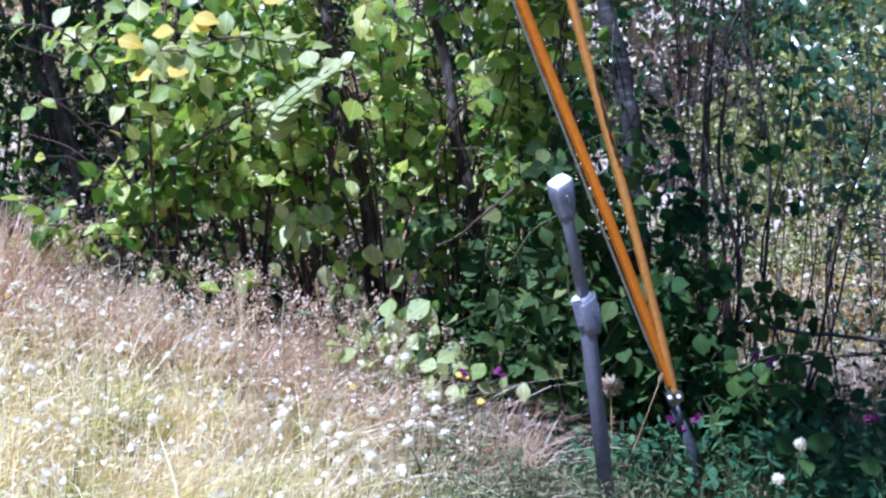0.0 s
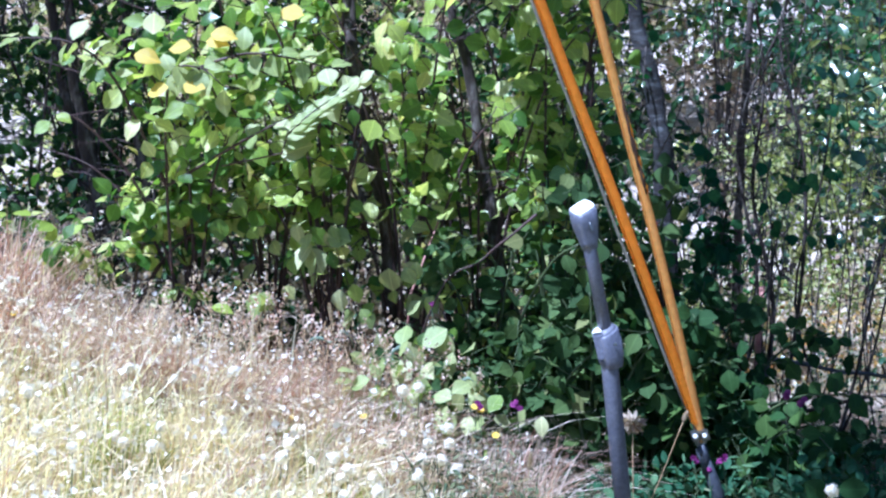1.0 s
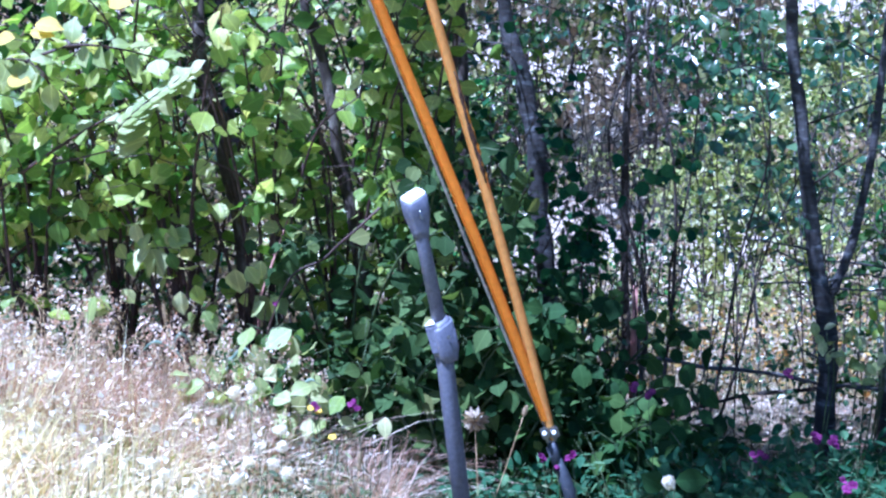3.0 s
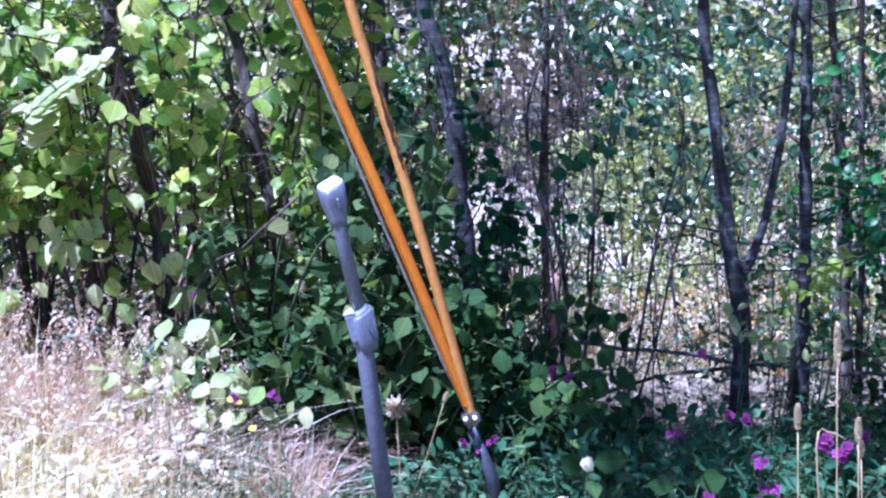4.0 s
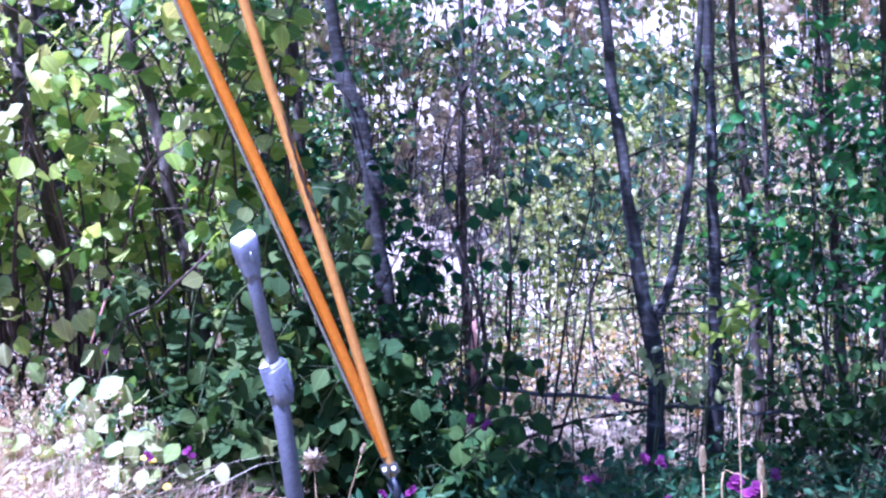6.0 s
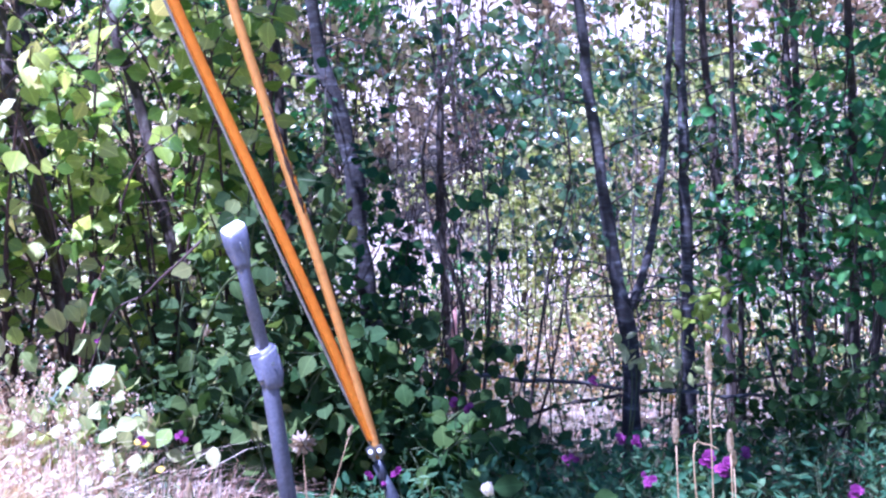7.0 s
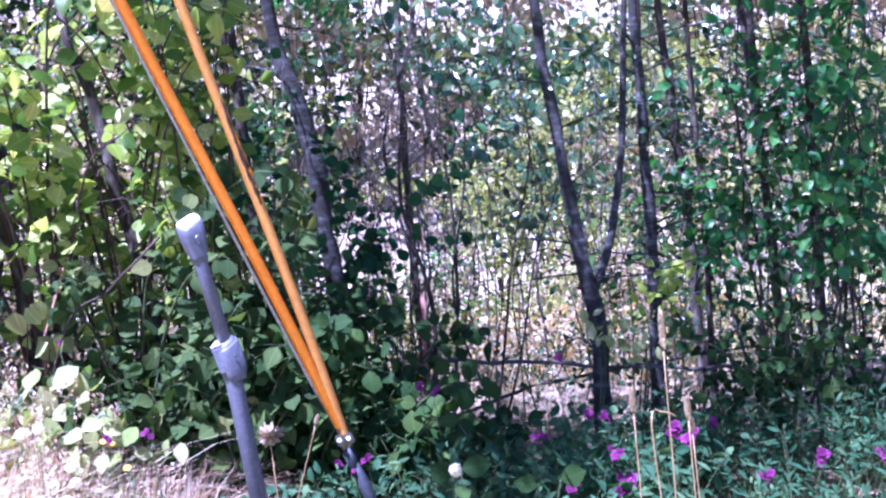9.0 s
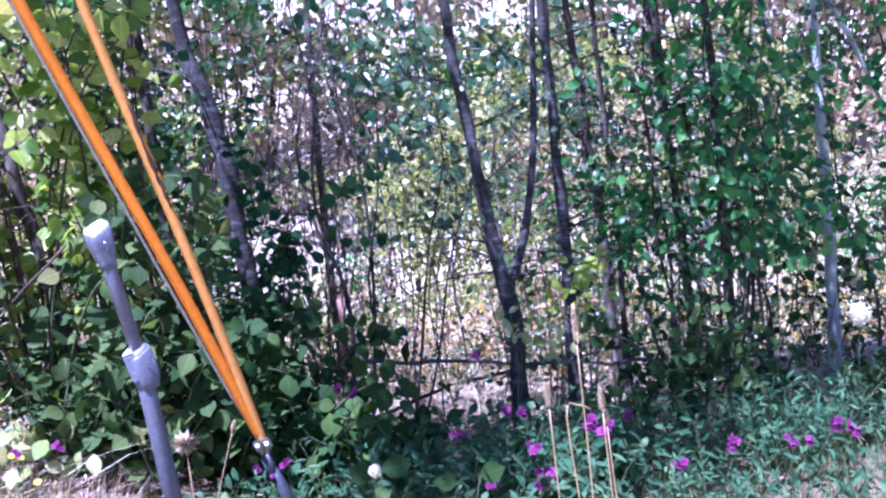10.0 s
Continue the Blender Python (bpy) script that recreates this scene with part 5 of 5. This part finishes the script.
for p, n, r in (((0.712, 3.3, 0.348), 4, 0.028), ((0.901, 3.3, 0.313), 4, 0.03), ((0.876, 3.3, 0.418), 3, 0.022), ((1.382, 3.3, 0.285), 3, 0.026), ((1.129, 3.3, 0.453), 4, 0.026), ((1.09, 3.35, 0.467), 3, 0.024), ((1.611, 3.35, 0.32), 3, 0.025), ((0.879, 3.7, 0.457), 2, 0.024), ((0.928, 3.7, 0.446), 2, 0.024), ((0.669, 3.7, 0.39), 2, 0.024), ((0.765, 3.7, 0.683), 2, 0.02), ((2.006, 3.7, 0.2), 2, 0.026), ((0.302, 3.75, 0.588), 2, 0.022), ((0.252, 3.75, 0.614), 2, 0.022), ((1.355, 3.7, 0.378), 3, 0.026), ((2.153, 3.6, 0.26), 3, 0.03), ((2.223, 3.6, 0.235), 3, 0.03), ((1.972, 3.6, 0.215), 2, 0.022), ((2.043, 3.6, 0.21), 2, 0.022), ((-0.725, 3.6, 0.57), 2, 0.02), ((-0.87, 3.6, 0.56), 2, 0.02), ((-1.105, 4.0, 0.86), 1, 0.013), ((-0.07, 3.72, 0.36), 2, 0.019), ((0.035, 3.72, 0.365), 2, 0.021), ((-0.02, 3.7, 0.33), 1, 0.015)):
    pea_flower(p, n, r * (0.92 if p[1] < 3.5 else 0.78))


def pea_patch(foot, spread, height, count, name="pea_plant", label="sprawling blue-green pea plant in the shade", group="pea plants", mat=None, size=(0.036, 0.066), shape=None):
    """Sprawling stems with paired leaves."""
    x, y = foot
    base = Vector((x, y, ground_z(x, y)))
    ob = thing(name, base, label, "plant", group)
    rows, stems = [], []
    for k in range(count):
        dx, dy = rng.normal() * spread, rng.normal() * spread * 0.6
        h = height * rng.uniform(0.5, 1.05)
        q = bend([base, base + Vector((dx * 0.4, dy * 0.4, h * 0.6)), base + Vector((dx, dy, h))], 5)
        stems.append((q, [0.0022 * (1 - 0.06 * i) for i in range(len(q))]))
        twig_leaves(q[2:], 0.024 * size[0] / 0.03, size, 0.1, rows, (0, -0.5, 0.7), 0.7, 0.1)
    bars("stem_growth", stems, GREEN_STEM, ob, 4)
    foliage("foliage", shape or (OVAL if rng.random() < 0.45 and x < 1.2 else NARROW), rows, mat or PEA_LEAF, ob)


# feathery grey-green weeds round the post
for i in range(26):
    pea_patch((-1.02 + 0.8 * (i + rng.random()) / 26, rng.uniform(3.05, 3.7)), 0.1, rng.uniform(0.22, 0.4), 9, "weed", "feathery grey-green weed at the foot of the post", "weeds round the post", WEED_LEAF, (0.02, 0.04), NARROW)
for i in range(40):
    pea_patch((0.15 + 2.6 * (i + rng.random()) / 40, rng.uniform(3.15, 4.1)), 0.16, rng.uniform(0.28, 0.44), 10)
for i in range(10):
    pea_patch((1.75 + 1.0 * (i + rng.random()) / 10, rng.uniform(3.3, 4.1)), 0.18, rng.uniform(0.36, 0.5), 11)
for i in range(22):
    pea_patch((0.1 + 1.45 * (i + rng.random()) / 22, rng.uniform(3.3, 4.35)), 0.16, rng.uniform(0.3, 0.46), 11)
for i in range(12):
    pea_patch((1.1 + 1.7 * (i + rng.random()) / 12, rng.uniform(2.65, 3.2)), 0.16, rng.uniform(0.2, 0.32), 10)
for i in range(7):
    pea_patch((rng.uniform(-0.75, 0.15), rng.uniform(3.55, 4.0)), 0.13, 0.28, 8)


def spike(top, foot, head, label="tall grass stalk with a tan seed spike", curved=False):
    """A tall grass stalk with a cylindrical seed spike, in front of the peas."""
    f = Vector((foot[0], foot[1], ground_z(foot[0], foot[1])))
    t = Vector(top)
    ob = thing("grass_spike", f, label, "grass", "tall grass spikes")
    mid = (f + t) / 2 + Vector((0.01, 0, 0))
    pts = bend([f, mid, t], 5)
    if curved:
        pts = bend([f, mid, t + Vector((-0.03, 0, -0.03)), t, t + Vector((0.035, 0, -0.015))], 4)
    bar("stalk", pts, [0.0026 - 0.0012 * i / len(pts) for i in range(len(pts))], STALK, ob, 6)
    if head:
        d = (t - mid).normalized()
        n = 90
        s = rng.uniform(0, 1, n)
        ang = rng.uniform(0, 2 * math.pi, n)
        side = np.stack([np.cos(ang), np.sin(ang), 0 * ang], 1)
        pl = np.array(t - f) + np.array(d) * (s * head)[:, None] + side * (0.005 * np.sin(np.pi * (0.15 + 0.8 * s)))[:, None]
        link("seed_spike", leaves_mesh("seed_spike", NARROW, pl, side * 0.6 + np.array(d), side, np.full(n, 0.013), SEED, np.full(n, 2.2)), ob)
    return ob


spike((0.711, 2.4, 0.80), (0.713, 2.4), 0.055)
spike((0.785, 2.4, 0.796), (0.76, 2.42), 0, curved=True, label="bare bent grass stalk")
spike((0.850, 2.4, 0.77), (0.856, 2.4), 0.05)
spike((0.796, 2.4, 0.95), (0.80, 2.4), 0.095)
spike((0.865, 2.42, 0.73), (0.875, 2.4), 0.03)
spike((-0.135, 3.52, 0.565), (-0.345, 3.56), 0.03)
spike((-0.66, 3.3, 0.43), (-0.72, 3.3), 0.06)
spike((-1.47, 3.8, 0.82), (-1.42, 3.8), 0.06)


def nodding(place, size):
    """A grass stalk whose pale woolly head hangs over."""
    x, y, z = place
    g = ground_z(x, y)
    way = 1 if rng.random() < 0.7 else -1
    ob = thing("grass_spike", (x, y, g), "nodding pale woolly grass head on the sunny bank", "grass", "nodding grass heads")
    line = bend([(x - 0.04 * way, y, g), (x - 0.02 * way, y, (g + z) / 2), (x, y, z), (x + 0.35 * size * way, y - 0.01, z + 0.25 * size), (x + 0.8 * size * way, y - 0.02, z - 0.3 * size)], 5)
    bar("stalk", line, [0.0022 - 0.0012 * i / len(line) for i in range(len(line))], STALK, ob, 5)
    n = 110
    at = rng.uniform(0.55, 0.999, n) * (len(line) - 1)
    pl = np.array([np.array(line[int(a)].lerp(line[int(a) + 1], a % 1)) for a in at]) - [x, y, g]
    d = unit(rng.normal(size=(n, 3)))
    link("seed_head", leaves_mesh("seed_head", NARROW, pl, d, rng.normal(size=(n, 3)), rng.uniform(0.012, 0.022, n), CLOCK, np.full(n, 1.6)), ob)


for x, y, h, size in ((-2.62, 3.62, 0.3, 0.09), (-2.72, 3.7, 0.34, 0.1), (-2.8, 3.66, 0.3, 0.1), (-2.55, 3.5, 0.26, 0.08), (-2.48, 3.6, 0.3, 0.09), (-2.9, 3.5, 0.3, 0.1), (-2.68, 3.4, 0.28, 0.09), (-2.38, 3.7, 0.26, 0.08), (-3.0, 3.7, 0.34, 0.1), (-2.85, 3.4, 0.26, 0.08)):
    nodding((x, y, ground_z(x, y) + h), size)


def strap_plant(foot, arcs):
    """A tuft of long bluish strap leaves that arch over."""
    x, y = foot
    g = ground_z(x, y)
    ob = thing("strap_plant", (x, y, g), "tuft of long arching blue-green strap leaves by the shrubs", "plant")
    for dx, dy, h, reach in arcs:
        line = bend([(x, y, g), (x + dx * 0.3, y + dy * 0.3, g + h * 0.75), (x + dx * 0.7, y + dy * 0.7, g + h), (x + dx, y + dy, g + h - reach)], 5)
        n = len(line)
        v, f = [], []
        for i, p in enumerate(line):
            w = 0.0085 * math.sin(math.pi * (0.12 + 0.86 * i / (n - 1)))
            v += [p + Vector((-0.3 * w, 0, w)) - ob.location, p + Vector((0, -0.004, 0)) - ob.location, p + Vector((0.3 * w, 0, -w)) - ob.location]
        for i in range(n - 1):
            f += [(i * 3, i * 3 + 1, i * 3 + 4, i * 3 + 3), (i * 3 + 1, i * 3 + 2, i * 3 + 5, i * 3 + 4)]
        link("leaf", mesh_of("leaf", v, f, STRAP_LEAF), ob)


strap_plant((-1.36, 3.99), [(-0.28, -0.06, 0.46, 0.05), (0.2, -0.08, 0.44, 0.03), (0.3, -0.04, 0.36, 0.06), (-0.14, -0.1, 0.5, 0.1), (0.12, -0.08, 0.4, 0.02)])
strap_plant((-1.06, 3.9), [(0.16, -0.06, 0.42, 0.01), (0.24, -0.04, 0.36, 0.03), (-0.12, -0.06, 0.34, 0.04)])
# a reddish dead stick, and a salmon stub added for a stripe of sun
for line, r, lab in (([(-1.3, 4.3, 0.3), (-1.245, 4.3, 0.84), (-1.13, 4.33, 1.16)], 0.006, "thin magenta-red dead stick among the shrubs"), ([(0.37, 5.3, 0.0), (0.375, 5.3, 0.45), (0.38, 5.29, 0.76)], 0.018, "short salmon stub added for a stripe of sun between the saplings")):
    stick = thing("sunlit_stick", (line[0][0], line[0][1], ground_z(line[0][0], line[0][1])), lab, "branch")
    bar("stem", [(line[0][0], line[0][1], ground_z(line[0][0], line[0][1]) - 0.02)] + line[1:], [r, r * 0.9, r * 0.7], SALMON, stick, 8, 0.2)


def dry_head(place):
    """A withered flower head of curled pinkish petals on a dry stalk."""
    x, y, z = place
    g = ground_z(x, y)
    ob = thing("dry_flower", (x, y, g), "withered pinkish flower head on a dry stalk by the post", "wildflower")
    bar("stalk", [(x + 0.02, y + 0.03, g), (x + 0.01, y + 0.01, (g + z) / 2), (x, y, z)], [0.002, 0.0018, 0.0016], STALK, ob, 5)
    n = 60
    d = unit(rng.normal(size=(n, 3)) + [0, -0.4, 0.1])
    link("petals", leaves_mesh("petals", NARROW, np.tile([0, 0, z - g], (n, 1)) + d * 0.008, d, rng.normal(size=(n, 3)), rng.uniform(0.024, 0.048, n), DRY_LEAF, np.full(n, 1.4)), ob)


dry_head((-0.306, 3.62, 0.519))


# ---- bare suckers in the thicket ----
def suckers(name, count, x0, x1, y0, y1, height, mat, label, seed):
    """Hair-thin bare shoots with side twigs, too many to count."""
    own = np.random.default_rng(seed)
    many = []
    for k in range(count):
        x, y = own.uniform(x0, x1), own.uniform(y0, y1)
        h = own.uniform(*height)
        base = Vector((x, y, ground_z(x, y) - 0.02))
        line = [base]
        d = Vector((own.normal() * 0.22, own.normal() * 0.15, 1.0))
        for j in range(6):
            d = d + Vector((own.normal() * 0.1, own.normal() * 0.08, 0))
            line.append(line[-1] + d.normalized() * h / 6)
        r = own.uniform(0.0025, 0.0055)
        many.append((line, [r * (1 - 0.11 * j) for j in range(7)]))
        for j in range(own.integers(4, 9)):
            i = int(own.integers(2, 6))
            a = line[i].lerp(line[i + 1] if i < 6 else line[i], own.random())
            out = Vector((own.normal() * 0.9, own.normal() * 0.6, own.uniform(0.2, 0.9)))
            tl = own.uniform(0.12, 0.45)
            q = [a, a + out.normalized() * tl * 0.55, a + out.normalized() * tl + Vector((own.normal() * 0.05, 0, own.normal() * 0.05))]
            many.append((q, [r * 0.55, r * 0.4, 0.0009]))
    v, f = [], []
    for line, radii in many:
        tv, tf = tube(line, radii, 4)
        f += [tuple(i + len(v) for i in face) for face in tf]
        v += [tuple(p) for p in tv]
    return tagged(new(name, mesh_of(name, v, f, mat)), label, "twigs", kind="stuff")


suckers("bare_twigs", 60, 0.2, 4.2, 5.2, 7.6, (0.9, 2.7), GREY_BARK, "fine grey bare twigs standing among the saplings", 71)
suckers("dark_twigs", 22, 0.2, 4.2, 5.0, 7.4, (0.9, 2.6), DARK_BARK, "fine dark bare twigs standing among the saplings", 72)


# ---- fallen branches ----
def fallen(points, r, mat, label):
    q = bend([Vector(p) for p in points], 7)
    q = [q[0]] + [p + Vector((0, noise.noise(p * 5.0), noise.noise(p * 6.0 + Vector((3, 0, 0))))) * min(0.022, r * 2.2) for p in q[1:]]
    ob = thing("fallen_branch", q[0], label, "branch")
    bar("limb", q, [r * (1 - 0.4 * i / len(q)) for i in range(len(q))], mat, ob, 8, 0.7)
    for k in (0.35, 0.6, 0.8):
        a = q[int(k * len(q))]
        d = (q[-1] - q[0]).normalized() + Vector((rng.normal() * 0.4, rng.normal() * 0.3, abs(rng.normal()) * 0.5))
        tl = min(0.25, 18 * r) * rng.uniform(0.5, 1)
        bar("twig", [a, a + d * tl * 0.6, a + d * tl + Vector((0, 0, -0.01))], [r * 0.4, r * 0.3, r * 0.12], mat, ob, 5)


fallen([(0.35, 4.75, 0.52), (0.592, 4.7, 0.495), (0.937, 4.7, 0.462), (1.449, 4.72, 0.38), (1.942, 4.7, 0.341), (2.5, 4.7, 0.26), (3.3, 4.75, -0.02)], 0.01, GREY_BARK, "long fallen branch lying through the saplings")
fallen([(0.4, 5.3, 0.05), (0.9, 5.25, 0.22), (1.5, 5.2, 0.30), (2.2, 5.3, 0.3), (3.2, 5.4, 0.12)], 0.011, DARK_BARK, "dark dead branch near the ground")
fallen([(-0.69, 4.0, 1.234), (-0.9, 4.02, 1.05), (-1.074, 4.0, 0.911), (-1.3, 4.15, 0.3)], 0.005, STEM, "bare brown twig leaning out of the shrubs")
for k in range(10):
    x, y = rng.uniform(2.0, 2.9), rng.uniform(4.0, 4.3)
    fallen([(x, y, ground_z(x, y)), (x + 0.1, y, ground_z(x, y) + 0.15), (x + rng.uniform(0.15, 0.3), y, ground_z(x, y) + rng.uniform(0.2, 0.34))], 0.0035, STALK, "dead straw-coloured stem in the pea plants")


# ---- sunny brush beyond the thicket, its leaf colour brightened for the sun ----
def brush(foot, height, r, leaves, mat=SUNNY_LEAF, size=(0.07, 0.13), label="sunlit yellow-green brush behind the thicket"):
    x, y = foot
    base = Vector((x, y, ground_z(x, y)))
    ob = thing("bush", base, label, "bush", "sunlit brush")
    centres = []
    for k in range(12):
        c = base + Vector((rng.normal() * r * 0.5, rng.normal() * r * 0.5, height * rng.uniform(0.08, 0.85)))
        centres.append((tuple(c), r * rng.uniform(0.35, 0.6)))
        bar("stem", [base, (base + c) / 2 + Vector((0.05, 0, 0.05)), c], [0.02, 0.012, 0.005], DARK_BARK, ob, 5)
    foliage("foliage", SMALL, crown_rows(centres, leaves, 0.9, size), mat, ob)


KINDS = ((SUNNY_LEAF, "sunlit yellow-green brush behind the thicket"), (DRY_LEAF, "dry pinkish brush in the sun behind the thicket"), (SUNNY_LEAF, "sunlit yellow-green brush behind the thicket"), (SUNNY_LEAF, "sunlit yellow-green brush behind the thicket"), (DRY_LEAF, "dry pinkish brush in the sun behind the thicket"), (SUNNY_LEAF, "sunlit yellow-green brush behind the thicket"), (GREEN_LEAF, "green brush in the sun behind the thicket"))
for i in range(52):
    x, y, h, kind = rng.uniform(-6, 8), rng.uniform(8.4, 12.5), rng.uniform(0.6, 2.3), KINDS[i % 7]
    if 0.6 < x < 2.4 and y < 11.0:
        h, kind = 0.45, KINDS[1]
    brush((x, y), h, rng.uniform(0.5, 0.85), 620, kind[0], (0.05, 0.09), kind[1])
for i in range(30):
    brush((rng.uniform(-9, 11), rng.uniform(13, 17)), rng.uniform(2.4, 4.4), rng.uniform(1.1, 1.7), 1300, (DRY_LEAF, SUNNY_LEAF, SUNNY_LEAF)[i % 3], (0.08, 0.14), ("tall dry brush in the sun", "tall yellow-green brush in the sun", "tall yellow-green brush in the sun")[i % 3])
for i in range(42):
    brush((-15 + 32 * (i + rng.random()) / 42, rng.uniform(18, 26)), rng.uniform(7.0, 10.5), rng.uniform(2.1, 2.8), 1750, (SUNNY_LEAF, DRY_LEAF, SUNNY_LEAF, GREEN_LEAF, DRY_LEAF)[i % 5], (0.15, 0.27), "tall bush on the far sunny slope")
# small sprigs added among the saplings; lime and pale colours carry sunlit spots
LIT_LIME = leaf_material("sunlit lime leaf", [(0.0, (0.3, 0.42, 0.06)), (1.0, (0.46, 0.55, 0.12))], 0.5, 0.35)


def sprig_of(foot, tips, mat, size, each, label):
    """A seedling with a tuft of leaves at the end of each thin shoot."""
    base = Vector((foot[0], foot[1], ground_z(*foot)))
    ob = thing("sapling", base, label, "sapling", "saplings in the thicket")
    rows = []
    for tip in tips:
        t = Vector(tip)
        q = bend([base - Vector((0, 0, 0.02)), base.lerp(t, 0.55) + Vector((0.03, 0, 0.06)), t], 4)
        bar("stem", q, [0.0045 - 0.0003 * i for i in range(len(q))], GREEN_STEM, ob, 5)
        for k in range(each):
            p = t + Vector((rng.normal() * 0.05, rng.normal() * 0.04, rng.normal() * 0.045))
            rows.append((p, rng.normal(size=3) + np.array([0, -0.3, -0.3]), (-0.3 + rng.normal() * 0.35, -0.5, 0.75), rng.uniform(*size)))
    foliage("foliage", OVAL, rows, mat, ob)


sprig_of((1.42, 4.5), [(1.42, 4.45, 0.84), (1.51, 4.45, 0.9), (1.47, 4.43, 0.78)], LIT_LIME, (0.05, 0.08), 8, "young sapling with leaves coloured lime for sun on them")
sprig_of((1.27, 4.5), [(1.295, 4.45, 0.77), (1.32, 4.44, 0.72)], LIT_LIME, (0.045, 0.07), 6, "young sapling with leaves coloured lime for sun on them")
sprig_of((1.22, 4.45), [(1.26, 4.4, 0.6), (1.2, 4.41, 0.62), (1.3, 4.4, 0.55)], PALE_LEAF, (0.05, 0.08), 7, "young sapling with leaves coloured pale for sun on them")
sprig_of((1.05, 4.45), [(1.08, 4.42, 0.7), (1.11, 4.42, 0.65)], PALE_LEAF, (0.05, 0.075), 5, "young sapling with leaves coloured pale for sun on them")
clock((2.45, 3.9, 0.62), 0.055)


def dock(foot, leaves):
    """A rosette of broad stalked leaves."""
    x, y = foot
    base = Vector((x, y, ground_z(x, y)))
    ob = thing("dock_plant", base, "broad-leaved weed with large oval green leaves", "plant")
    for place, tip, size in leaves:
        bar("stalk", [base, (base + Vector(place)) / 2 + Vector((0, 0, 0.04)), place], [0.004, 0.003, 0.002], GREEN_STEM, ob, 5)
        lay_leaf((place, tip, (0.25, -0.9, 0.3), size * 0.8), SHADE_LEAF, ob)


dock((0.34, 3.38), [((0.31, 3.3, 0.40), (-0.6, -0.2, 0.45), 0.11), ((0.345, 3.3, 0.425), (1.0, -0.1, 0.1), 0.13), ((0.33, 3.26, 0.38), (0.2, -0.8, -0.2), 0.09)])
dock((0.62, 3.3), [((0.59, 3.25, 0.36), (-0.8, -0.2, 0.2), 0.1), ((0.67, 3.25, 0.37), (0.8, -0.2, 0.25), 0.11)])


# ---- a heap of bleached dead grass under the west end of the shrubs ----
heap_rng = np.random.default_rng(83)
heap_places, heap_ways = [], []
for k in range(420):
    x, y = -2.98 + heap_rng.normal() * 0.13, 4.12 + heap_rng.normal() * 0.07
    heap_places.append((x, y, ground_z(x, y) - 0.01))
    heap_ways.append(0.2 + heap_rng.normal() * 0.8)
blades("dead_grass_heap", heap_places, (0.3, 0.58), (0.004, 0.009), RUSSET, 0.6, "heap of bleached pinkish dead grass under the shrubs", ways=heap_ways)
# pale flecks added to stand in for sunlit patches between the stems
herb_cover("pale_stalk_leaves", 2600, -2.5, -0.9, 4.9, 6.8, 0.95, (0.025, 0.055), DRY_LEAF, "pale pinkish flecks coloured for sunlit patches behind the shrub stems")
# more pea plants before the feet of the trees
for i in range(13):
    pea_patch((0.5 + 0.85 * (i + rng.random()) / 13, rng.uniform(3.2, 3.75)), 0.13, rng.uniform(0.32, 0.44), 11)
